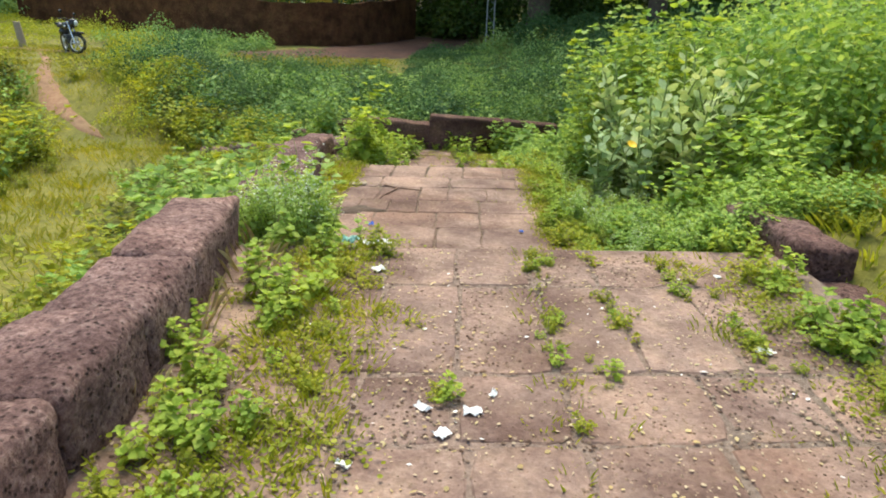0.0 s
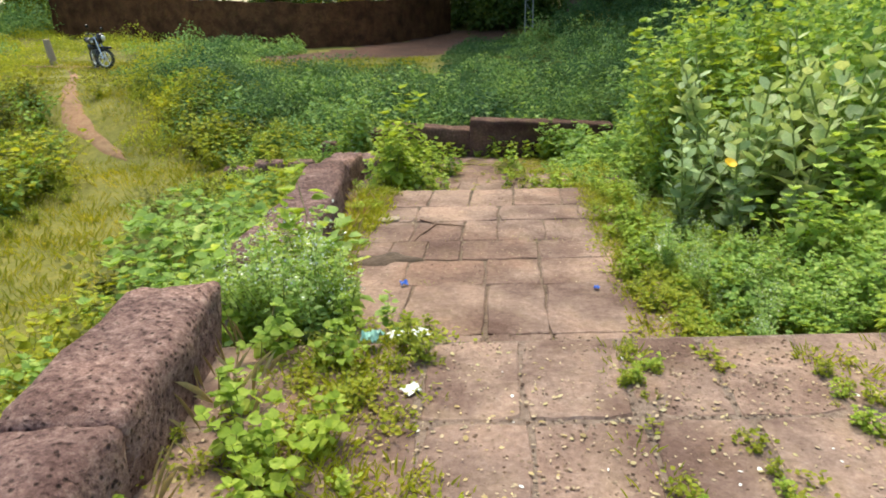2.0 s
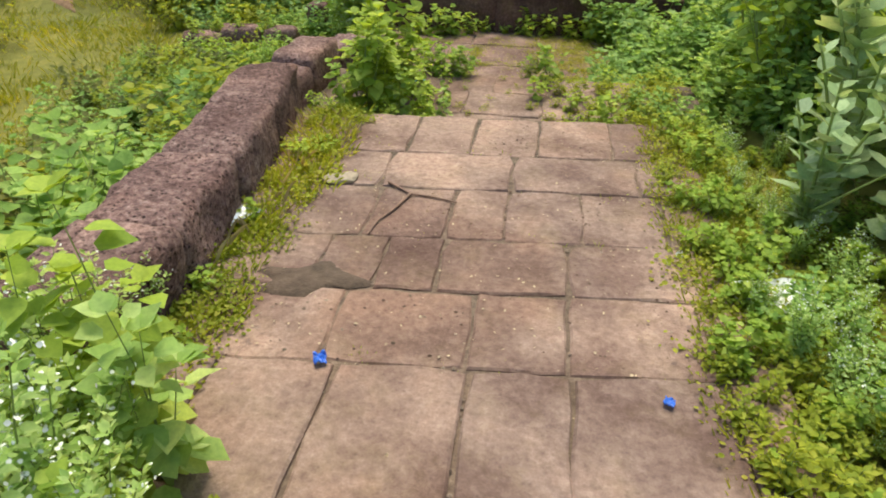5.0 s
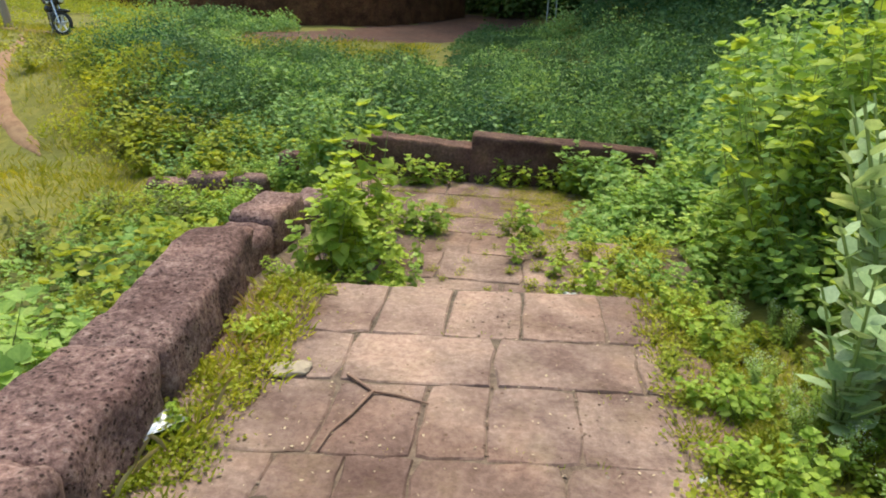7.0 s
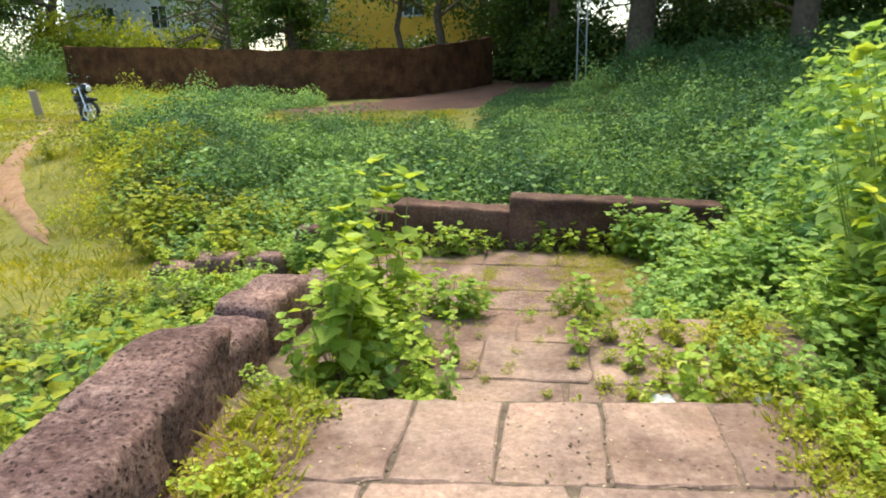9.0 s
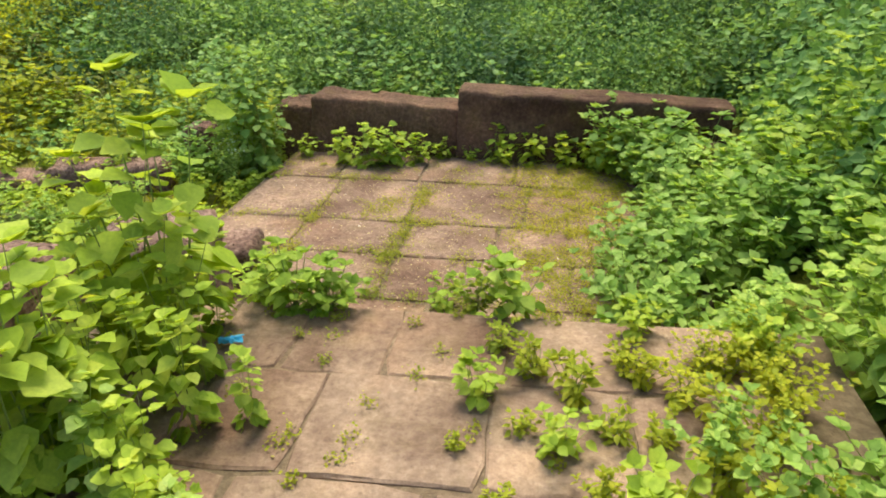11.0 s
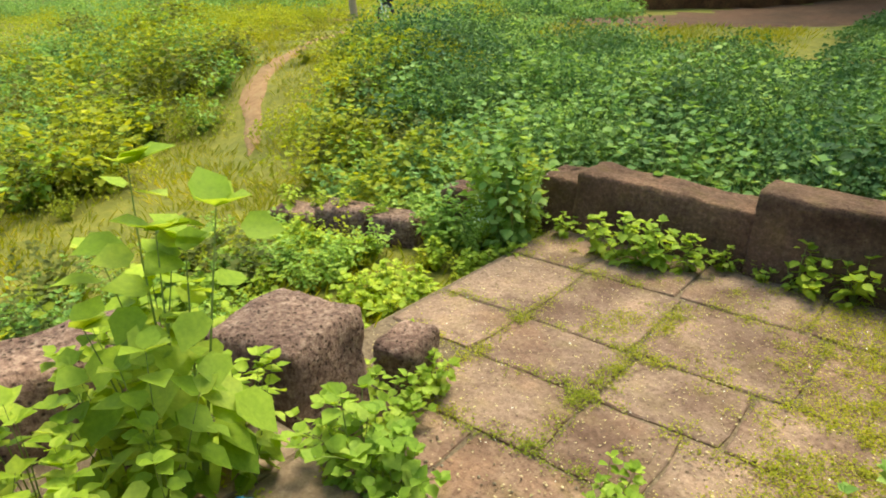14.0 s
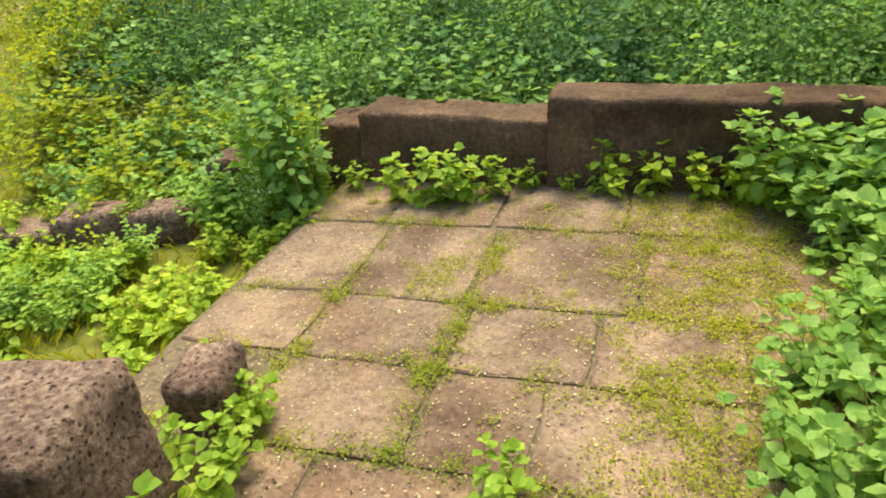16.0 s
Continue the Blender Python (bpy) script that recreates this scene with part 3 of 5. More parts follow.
def house(label, x, y, w, d, z, h, wall_mat, windows, turn=0.0):
    """A plastered house: body, gabled tile roof with eaves, windows with frames."""
    ob = thing("house", label, "house", m=pose(x, y, z, 0, 0, turn))
    bm = bmesh.new()
    box_bm(bm, -w / 2, w / 2, 0, d, 0, h)
    bmesh.ops.bevel(bm, geom=bm.edges[:], offset=0.03, segments=1, affect="EDGES")
    part("wall", bm_mesh("wall", bm, wall_mat), ob)
    bm = bmesh.new()
    e = 0.5
    a = [bm.verts.new(p) for p in ((-w / 2 - e, -e, h - 0.12), (w / 2 + e, -e, h - 0.12), (w / 2 + e, d / 2, h + 1.9), (-w / 2 - e, d / 2, h + 1.9), (-w / 2 - e, d + e, h - 0.12), (w / 2 + e, d + e, h - 0.12))]
    for f in ((0, 1, 2, 3), (3, 2, 5, 4)):
        bm.faces.new([a[i] for i in f])
    bmesh.ops.solidify(bm, geom=bm.faces[:], thickness=0.14)
    part("roof", bm_mesh("roof", bm, ROOF), ob)
    for wx, wz, ww, wh in windows:
        bm = bmesh.new()
        box_bm(bm, wx - ww / 2 - 0.08, wx + ww / 2 + 0.08, -0.07, 0.02, wz - wh / 2 - 0.08, wz - wh / 2)
        box_bm(bm, wx - ww / 2 - 0.08, wx + ww / 2 + 0.08, -0.07, 0.02, wz + wh / 2, wz + wh / 2 + 0.08)
        box_bm(bm, wx - ww / 2 - 0.08, wx - ww / 2, -0.07, 0.02, wz - wh / 2, wz + wh / 2)
        box_bm(bm, wx + ww / 2, wx + ww / 2 + 0.08, -0.07, 0.02, wz - wh / 2, wz + wh / 2)
        box_bm(bm, wx - 0.025, wx + 0.025, -0.05, 0.02, wz - wh / 2, wz + wh / 2)
        win = part("window", bm_mesh("window", bm, PLASTER_W), ob)
        bm = bmesh.new()
        box_bm(bm, wx - ww / 2, wx + ww / 2, -0.02, 0.02, wz - wh / 2, wz + wh / 2)
        part("pane", bm_mesh("pane", bm, GLASS_DK), win)
    return ob


house("white plastered house behind the boundary wall", -24.5, 43, 8.5, 7, 0.9, 5.6, PLASTER_W, [(1.6, 3.9, 0.9, 1.2), (-1.6, 3.9, 0.9, 1.2)], 4)
house("bright yellow-orange plastered house half hidden by trees", -10.2, 44, 11.0, 7, 0.8, 5.8, PLASTER_Y, [(-3.2, 4.2, 1.1, 1.2), (2.4, 4.2, 1.1, 1.2)], -2)
house("pale grey plastered house at the end of the wall", -1.2, 50, 4.5, 6, 1.0, 6.5, PLASTER_W, [(0.5, 4.4, 0.8, 1.2)], 0)


def lattice_pole(x, y, z, h):
    """A narrow steel lattice mast: two legs and cross bracing."""
    ob = thing("utility_pole", "slim galvanised lattice pole standing in the shade", "pole", m=pose(x, y, z))
    for s in (-0.17, 0.17):
        part("leg", quick_mesh("leg", *tube_arrays([[(s, 0, 0), (s * 0.9, 0, h)]], 0.03, 0.028, 6), STEEL), ob)
    for k in range(int(h / 0.4)):
        a, b = (-0.16, 0.16) if k % 2 else (0.16, -0.16)
        part("brace", quick_mesh("brace", *tube_arrays([[(a, 0, 0.2 + 0.4 * k), (b, 0, 0.6 + 0.4 * k)]], 0.009, 0.009, 4), STEEL), ob)
    return ob


lattice_pole(1.1, 32.0, ground_z(1.1, 32.0) - 0.05, 8.0)
bm = bmesh.new()
for k, (r, zz) in enumerate([(0.13, -0.1), (0.12, 0.4), (0.11, 0.8), (0.105, 0.86)]):
    ring = [bm.verts.new((r * math.cos(a) * (1 + 0.1 * math.sin(3 * a)), r * math.sin(a), zz + 0.03 * math.sin(2 * a) * (k == 3))) for a in np.linspace(0, 2 * math.pi, 12, endpoint=False)]
    if k:
        for i in range(12):
            bm.faces.new((prev[i], prev[(i + 1) % 12], ring[(i + 1) % 12], ring[i]))
    prev = ring
bm.faces.new(prev)
post = new("stone_post", bm_mesh("stone_post", bm, STONE_PALE))
post.matrix_basis = pose(-15.7, 23.9, ground_z(-15.7, 23.9), 0, -8, 0)
tagged(post, "leaning grey post beside the footpath", "post")


# ---- motorcycle ----
def wheel(bike, y, r, spin):
    tyre_v, tyre_q, n = [], [], 28
    prof = [(r, 0.0), (r - 0.015, 0.045), (r - 0.07, 0.05), (r - 0.085, 0.03), (r - 0.085, -0.03), (r - 0.07, -0.05), (r - 0.015, -0.045)]
    for k in range(n):
        a = 2 * math.pi * k / n
        tyre_v += [(w, rr * math.cos(a), rr * math.sin(a)) for rr, w in prof]
    m = len(prof)
    tyre_q = [(k * m + i, k * m + (i + 1) % m, ((k + 1) % n) * m + (i + 1) % m, ((k + 1) % n) * m + i) for k in range(n) for i in range(m)]
    w = thing("wheel", "", "", m=pose(0, y, r, spin, 0, 0))
    w.parent = bike
    part("tyre", quick_mesh("tyre", tyre_v, tyre_q, TYRE, True), w)
    rim = [tube_arrays([[(0, (r - 0.09) * math.cos(a), (r - 0.09) * math.sin(a)) for a in np.linspace(0, 2 * math.pi, 29)]], 0.022, 0.022, 6)]
    rim += [tube_arrays([[(0, 0.03 * math.cos(a), 0.03 * math.sin(a)), (0, (r - 0.09) * math.cos(a), (r - 0.09) * math.sin(a))]], 0.026, 0.018, 5) for a in np.linspace(0, 2 * math.pi, 6)[:-1]]
    rim.append(tube_arrays([[(-0.06, 0, 0), (0.06, 0, 0)]], 0.05, 0.05, 10))
    part("rim", quick_mesh("rim", *join_arrays(rim), ALLOY, True), w, "silver five-spoke alloy rim")
    return w


def ball(name, rx, ry, rz, mat, parent, at, label="", rough=0.0):
    bm = bmesh.new()
    bmesh.ops.create_icosphere(bm, subdivisions=3, radius=1)
    for v in bm.verts:
        c = v.co.copy()
        k = 1 + rough * noise.noise(c * 2.0)
        v.co = Vector((math.copysign(abs(c.x) ** 0.8, c.x) * rx, math.copysign(abs(c.y) ** 0.8, c.y) * ry, math.copysign(abs(c.z) ** 0.8, c.z) * rz)) * k
    return part(name, bm_mesh(name, bm, mat, True), parent, label, pose(*at))


def motorcycle(x, y, z, turn, scale, steer):
    """A commuter motorcycle leaning on its stand, the front end turned on its steering axis."""
    bike = thing("motorcycle", "black motorcycle with silver alloy wheels parked on the grass", "motorcycle", m=pose(x, y, z, 0, -7, turn) @ Matrix.Scale(scale, 4))
    head = Vector((0, -0.42, 0.98))
    swing = Matrix.Translation(head) @ Matrix.Rotation(radians(steer), 4, Vector((0, 0.33, 0.94))) @ Matrix.Translation(-head)

    def steered(ob):
        ob.matrix_basis = swing @ ob.matrix_basis
        return ob

    steered(wheel(bike, -0.66, 0.31, 10))
    wheel(bike, 0.62, 0.31, 40)
    fork = [tube_arrays([[(s, -0.66, 0.31), (s, -0.42, 0.98)]], 0.028, 0.024, 8) for s in (-0.1, 0.1)]
    steered(part("fork", quick_mesh("fork", *join_arrays(fork), CHROME, True), bike))
    ball("fuel_tank", 0.15, 0.27, 0.13, BLACK, bike, (0, -0.16, 0.84))
    ball("seat", 0.13, 0.38, 0.07, TYRE, bike, (0, 0.4, 0.83))
    ball("tail", 0.1, 0.2, 0.08, BLACK, bike, (0, 0.78, 0.86))
    ball("engine", 0.13, 0.2, 0.16, GLASS_DK, bike, (0, 0.02, 0.42), "", 0.25)
    for k in range(5):
        bm = bmesh.new()
        box_bm(bm, -0.15, 0.15, -0.14, 0.1, 0.43 + 0.035 * k, 0.442 + 0.035 * k)
        bmesh.ops.bevel(bm, geom=bm.edges[:], offset=0.004, segments=1, affect="EDGES")
        part("cooling_fin", bm_mesh("cooling_fin", bm, STEEL), bike)
    ball("side_panel", 0.17, 0.2, 0.13, BLACK, bike, (0, 0.32, 0.65))
    steered(ball("headlight", 0.13, 0.1, 0.14, BLACK, bike, (0, -0.56, 0.93)))
    steered(ball("lens", 0.085, 0.04, 0.085, HEADLIGHT, bike, (0, -0.645, 0.93), "clear headlight lens"))
    steered(ball("front_fender", 0.075, 0.26, 0.05, BLACK, bike, (0, -0.66, 0.64)))
    bar = tube_arrays([[(-0.38, -0.3, 1.0), (-0.2, -0.38, 1.04), (0.2, -0.38, 1.04), (0.38, -0.3, 1.0)]], 0.016, 0.016, 6)
    steered(part("handlebar", quick_mesh("handlebar", *bar, BLACK, True), bike))
    for s in (-1, 1):
        steered(ball("mirror", 0.07, 0.025, 0.045, BLACK, bike, (0.33 * s, -0.38, 1.24)))
        steered(part("mirror_arm", quick_mesh("mirror_arm", *tube_arrays([[(0.27 * s, -0.36, 1.03), (0.33 * s, -0.38, 1.22)]], 0.009, 0.009, 5), BLACK), bike))
    for s in (-1, 1):
        ball("indicator", 0.03, 0.025, 0.025, HEADLIGHT, bike, (0.19 * s, -0.5, 0.86), "pale indicator lens")
    part("exhaust", quick_mesh("exhaust", *tube_arrays([[(0.12, -0.1, 0.3), (0.16, 0.2, 0.28), (0.18, 0.85, 0.42)]], 0.03, 0.055, 8), CHROME, True), bike)
    part("frame", quick_mesh("frame", *join_arrays([tube_arrays([[(0, -0.42, 0.95), (0, 0.1, 0.75), (0, 0.8, 0.8)]], 0.03, 0.025, 6), tube_arrays([[(0, -0.4, 0.9), (0, -0.15, 0.3), (0, 0.25, 0.28), (0, 0.62, 0.31)]], 0.03, 0.03, 6)]), BLACK), bike)
    part("stand", quick_mesh("stand", *tube_arrays([[(-0.05, 0.1, 0.3), (-0.24, 0.05, -0.02)]], 0.014, 0.012, 5), STEEL), bike)
    return bike


motorcycle(-13.3, 22.9, ground_z(-13.3, 22.9) + 0.03, 46, 1.05, 42)


# ---- plants ----
def shrub_arrays(rng, height, spread, stems, leaf, shape, gap=0.055, droop=0.25, bare=0.12, width=1.0):
    """Stems that fan out from one root, with leaves set round them; returns stem and leaf arrays."""
    lines, base, along, normal, size = [], [], [], [], []
    for s in range(stems):
        a = rng.uniform(0, 2 * math.pi)
        r = spread * math.sqrt(rng.uniform(0.0, 1))
        h = height * rng.uniform(0.6, 1.0) * (1 - 0.35 * (r / max(spread, 1e-6)) ** 2)
        bend = rng.uniform(-0.15, 0.15, 2) * spread
        t = np.linspace(0, 1, 5)
        line = np.stack([r * math.cos(a) * t**1.3 + bend[0] * np.sin(t * 3), r * math.sin(a) * t**1.3 + bend[1] * np.sin(t * 3), h * t], 1)
        lines.append(line)
        for _ in range(4):
            b = rng.uniform(0, 6.28)
            base.append(line[-1] - np.array([0, 0, 0.01]))
            along.append((math.cos(b), math.sin(b), rng.uniform(0.2, 1.0)))
            normal.append((-math.cos(b), -math.sin(b), 1))
            size.append(leaf * rng.uniform(0.5, 0.8))
        n = max(3, int(h * (1 - bare) / gap))
        for k in range(n):
            f = bare + (1 - bare) * (k + rng.uniform(0, 0.6)) / n
            p = np.array([np.interp(f, t, line[:, i]) for i in range(3)])
            b = k * 2.4 + rng.uniform(-0.5, 0.5)
            for turn in (0, math.pi):
                up = 0.15 + 0.75 * f**3 + rng.uniform(-0.3, 0.3) - droop
                d = np.array([math.cos(b + turn), math.sin(b + turn), up])
                reach = leaf * rng.uniform(0.2, 0.7) * (1.1 - 0.6 * f)
                base.append(p + d / np.linalg.norm(d) * reach)
                along.append(d + np.array([0, 0, -0.6 * (1 - 0.6 * f)]))
                normal.append((0.75 * d[0] + rng.uniform(-0.4, 0.4), 0.75 * d[1] + rng.uniform(-0.4, 0.4), 0.8))
                size.append(leaf * rng.uniform(0.6, 1.1) * (1 - 0.35 * f**4))
    return tube_arrays(lines, 0.003 + 0.003 * height, 0.0015, 3), leaf_arrays(base, along, normal, size, shape, width)


def make_plant(name, label, category, group, arrays, leaf_material, extra=()):
    ob = thing(name, label, category, group, m=pose(0, 0, -50))
    stems, leaves = arrays
    tagged(part("stem", quick_mesh("stem", *stems, STEM), ob), kind="stuff")
    tagged(part("foliage", quick_mesh("foliage", *leaves, leaf_material, True), ob), kind="stuff")
    for nm, arr, mat in extra:
        tagged(part(nm, quick_mesh(nm, *arr, mat), ob), kind="stuff")
    return ob


def tree_z(x, y):
    """The support height at a place: a terrace where there is one, else the land."""
    i = next((k for k, (e, _) in enumerate(LEVELS) if y < e + 0.06 * x), 4)
    if i < 4 and y < 13.9:
        xl, xr = ((-1.3, 2.3), (-1.5, 1.4), (-1.5, 1.35), (-2.28, 1.45))[i]
        if xl < x < xr:
            return LEVELS[i][1] - 0.02
    return ground_z(x, y) - 0.01


USED = {}
GROWTH = {"leafy_shrub": 0.62, "broadleaf_weed": 0.85, "yellow_weed": 0.66, "feathery_weed": 0.92, "tall_weed": 0.82, "heart_leaf_bush": 0.95, "tall_shrub": 0.9, "milkweed": 1.0, "yellow_shrub": 0.58, "wild_bush": 1.0, "meadow_bush": 1.0}


def plant_at(kinds, x, y, size=1.0, rnd=random, z=None, tilt=6):
    proto = kinds[rnd.randrange(len(kinds))]
    zz = tree_z(x, y) if z is None else z
    m = pose(x, y, zz, rnd.uniform(-tilt, tilt), rnd.uniform(-tilt, tilt), rnd.uniform(0, 360))
    size *= GROWTH[proto.name.split(".")[0]]
    if proto.name not in USED:
        USED[proto.name] = size
        proto.matrix_basis = m @ Matrix.Scale(size, 4)
        return proto
    return copy_thing(proto, m @ Matrix.Scale(size / USED[proto.name], 4))


def drop_unused(kinds):
    for k in kinds:
        if k.name not in USED:
            for o in (*k.children_recursive, k):
                bpy.data.objects.remove(o)


RNG = np.random.default_rng(5)
SHRUB = [make_plant("leafy_shrub", "bushy green shrub with heart-shaped leaves at the path edge", "shrub", "shrubs beside the causeway",
                    shrub_arrays(RNG, 0.85, 0.55, 24, 0.115, BROAD, 0.075, 0.25, 0.03), LEAF_BROAD) for _ in range(4)]
TALL = [make_plant("tall_weed", "upright weed with large toothed pale-green leaves", "weed", "tall broad-leaved weeds",
                   shrub_arrays(RNG, 1.0, 0.17, 5, 0.13, BROAD, 0.075, 0.2, 0.06), mat) for mat in (LEAF_PALE, LEAF_FRESH, LEAF_FRESH)]
SMALL = [make_plant("broadleaf_weed", "small green weed with oval leaves growing from a joint", "weed", "small weeds on the paving",
                    shrub_arrays(RNG, 0.32, 0.2, 10, 0.08, BROAD, 0.055, 0.2, 0.03), LEAF_FRESH) for _ in range(4)]
YELLOW = [make_plant("yellow_weed", "bright yellow-green weed with pointed leaves", "weed", "yellow-green weeds",
                     shrub_arrays(RNG, 0.3, 0.17, 11, 0.068, LANCE * np.array([1, 1.7, 1]), 0.04, 0.05, 0.05), LEAF_YELLOW) for _ in range(4)]
YSHRUB = [make_plant("yellow_shrub", "yellow-green leafy bush below the parapet", "shrub", "yellow-green bushes",
                     shrub_arrays(RNG, 0.75, 0.5, 22, 0.085, BROAD, 0.065, 0.2, 0.05), LEAF_YELLOW) for _ in range(3)]


BIGLEAF = [make_plant("tall_weed", "upright weed with a few large drooping bright-green leaves", "weed", "tall broad-leaved weeds",
                      shrub_arrays(RNG, 1.35, 0.22, 4, 0.165, BROAD, 0.125, 0.35, 0.1), LEAF_FRESH) for _ in range(3)]
HEART = [make_plant("heart_leaf_bush", "dense bush of heart-shaped blue-green leaves on the landing", "shrub", "heart-leaved bushes",
                    shrub_arrays(RNG, 0.55, 0.34, 22, 0.09, BROAD, 0.06, 0.3, 0.03), LEAF_HEART) for _ in range(3)]


TOWER = [make_plant("tall_shrub", "tall leafy shrub with heart-shaped leaves rising over the bank", "shrub", "tall shrubs on the bank",
                    shrub_arrays(RNG, 2.0, 0.62, 15, 0.13, BROAD, 0.095, 0.3, 0.1), mat) for mat in (LEAF_BROAD, LEAF_HEART, LEAF_FRESH)]


WILD = [make_plant("meadow_bush", "waist-high yellow-green wild bush in the meadow", "bush", "wild bushes in the meadow",
                   shrub_arrays(RNG, 0.85, 0.6, 16, 0.12, BROAD, 0.1, 0.2, 0.04), mat) for mat in (LEAF_YELLOW, LEAF_YELLOW, LEAF_BROAD, LEAF_OLIVE)]
BUSH = [make_plant("wild_bush", "knee-high wild bush with soft green leaves in the dip", "bush", "wild bushes in the dip",
                   shrub_arrays(RNG, 0.8, 0.55, 15, 0.1, BROAD, 0.095, 0.25, 0.05), mat) for mat in (LEAF_CLUMP, LEAF_FIELD, LEAF_CLUMP, LEAF_HEART)]


def milkweed(rng, height, stems):
    lines, base, along, normal, size = [], [], [], [], []
    for s in range(stems):
        a = rng.uniform(0, 6.28)
        lean = rng.uniform(0.05, 0.3) * height
        t = np.linspace(0, 1, 6)
        h = height * rng.uniform(0.7, 1)
        line = np.stack([lean * math.cos(a) * t**1.5, lean * math.sin(a) * t**1.5, h * t], 1)
        lines.append(line)
        n = int(h / 0.095)
        for k in range(2, n):
            f = k / n
            p = np.array([np.interp(f, t, line[:, i]) for i in range(3)])
            b = (k % 2) * math.pi / 2 + s * 0.7 + rng.uniform(-0.5, 0.5)
            for turn in (0, math.pi):
                d = np.array([math.cos(b + turn), math.sin(b + turn), 0.4 + 0.9 * f**3 + rng.uniform(-0.45, 0.3)])
                base.append(p)
                along.append(d)
                normal.append((-d[0] * 0.5 + rng.uniform(-0.6, 0.6), -d[1] * 0.5 + rng.uniform(-0.6, 0.6), 1))
                size.append(0.2 * rng.uniform(0.6, 1.1) * (1 - 0.55 * max(0, f - 0.6) / 0.4))
    return tube_arrays(lines, 0.014, 0.007, 6), leaf_arrays(base, along, normal, size, OVAL, 1.15)


MILK = [make_plant("milkweed", "tall milkweed with thick oval grey-green leaves", "plant", "milkweed plants", milkweed(RNG, 1.35, 5), LEAF_GREY) for _ in range(3)]


def feathery(rng, height):
    stems, leaves = shrub_arrays(rng, height, 0.2, 12, 0.05, LANCE * np.array([1, 1.5, 1]), 0.018, 0.0, 0.05)
    pts = leaves[0].reshape(-1, 6, 3)[:, 3]
    top = pts[pts[:, 2] > height * 0.55]
    top = top[rng.permutation(len(top))[:80]] + rng.normal(0, 0.015, (min(80, len(top)), 3))
    fl = leaf_arrays(top, rng.normal(0, 1, (len(top), 3)), rng.normal(0, 1, (len(top), 3)), 0.012, OVAL, 1.5)
    return stems, leaves, fl


FEATHER = []
for _ in range(2):
    st, lv, fl = feathery(RNG, 0.85)
    FEATHER.append(make_plant("feathery_weed", "fine-leaved weed dotted with tiny white flowers", "weed", "feathery weeds", (st, lv), LEAF_PALE, [("flower_head", fl, PETAL_W)]))


def tuft_arrays(rng, n, r, h):
    a, q = rng.uniform(0, 6.28, n), r * np.sqrt(rng.uniform(0, 1, n))
    base = np.stack([q * np.cos(a), q * np.sin(a), np.zeros(n)], 1)
    d = np.stack([np.cos(a) * rng.uniform(0.1, 0.9, n), np.sin(a) * rng.uniform(0.1, 0.9, n), np.ones(n)], 1)
    nor = np.stack([-np.sin(a), np.cos(a), 0.2 * np.ones(n)], 1)
    return base, d, np.cross(d, nor), h * rng.uniform(0.5, 1.1, n)


def grass_patch(name, label, spots, blades, r, h, blade_w, seed, mat=GRASS):
    """Many blades round many spots, in one mesh."""
    rng, items = np.random.default_rng(seed), []
    for x, y, s in spots:
        b, d, nn, ln = tuft_arrays(rng, max(4, int(blades * s)), r * s, h * s)
        b = b + np.array([x, y, 0])
        b[:, 2] = [tree_z(p[0], p[1]) + 0.008 for p in b]
        items.append(leaf_arrays(b, d, nn, ln, BLADE * np.array([1, blade_w, 1]), 1.0))
    return tagged(new(name, quick_mesh(name, *join_arrays(items), mat)), label, "grass", kind="stuff")


rnd = random.Random(77)
# weeds on the upper terrace, along the left parapet and in the joints
for k in range(34):
    plant_at((SMALL, SMALL, YELLOW)[k % 3], rnd.uniform(2.02, 2.5), rnd.uniform(2.0, 5.0), rnd.uniform(0.45, 0.85), rnd)
for line, count in (((0.72, 3.45, 0.76, 4.12), 9), ((0.7, 2.5, 0.74, 3.2), 8), ((1.08, 3.0, 1.05, 3.45), 6), ((1.52, 3.45, 1.5, 4.1), 9), ((1.72, 2.6, 1.62, 3.3), 9), ((0.9, 2.3, 0.95, 2.6), 3), ((0.2, 2.2, 0.22, 2.5), 3)):
    for k in range(count):
        f = rnd.random()
        plant_at((YELLOW, SMALL, YELLOW)[k % 3], line[0] + (line[2] - line[0]) * f + rnd.gauss(0, 0.035), line[1] + (line[3] - line[1]) * f, rnd.uniform(0.2, 0.5), rnd)
for x, y, s in [(-0.6, 3.0, 0.95), (-0.76, 3.2, 1.05), (-0.5, 3.28, 0.85), (-0.88, 3.5, 0.85), (-0.66, 2.86, 0.7), (-0.92, 2.5, 0.75), (-0.78, 2.34, 0.7), (-0.98, 2.78, 0.6), (-0.64, 1.95, 0.65), (-0.5, 2.04, 0.55), (-0.76, 1.8, 0.6), (-0.6, 3.85, 0.9), (-0.9, 4.0, 1.0), (-0.35, 3.05, 0.4), (-0.5, 2.5, 0.35)]:
    plant_at(SMALL, x, y, s, rnd)
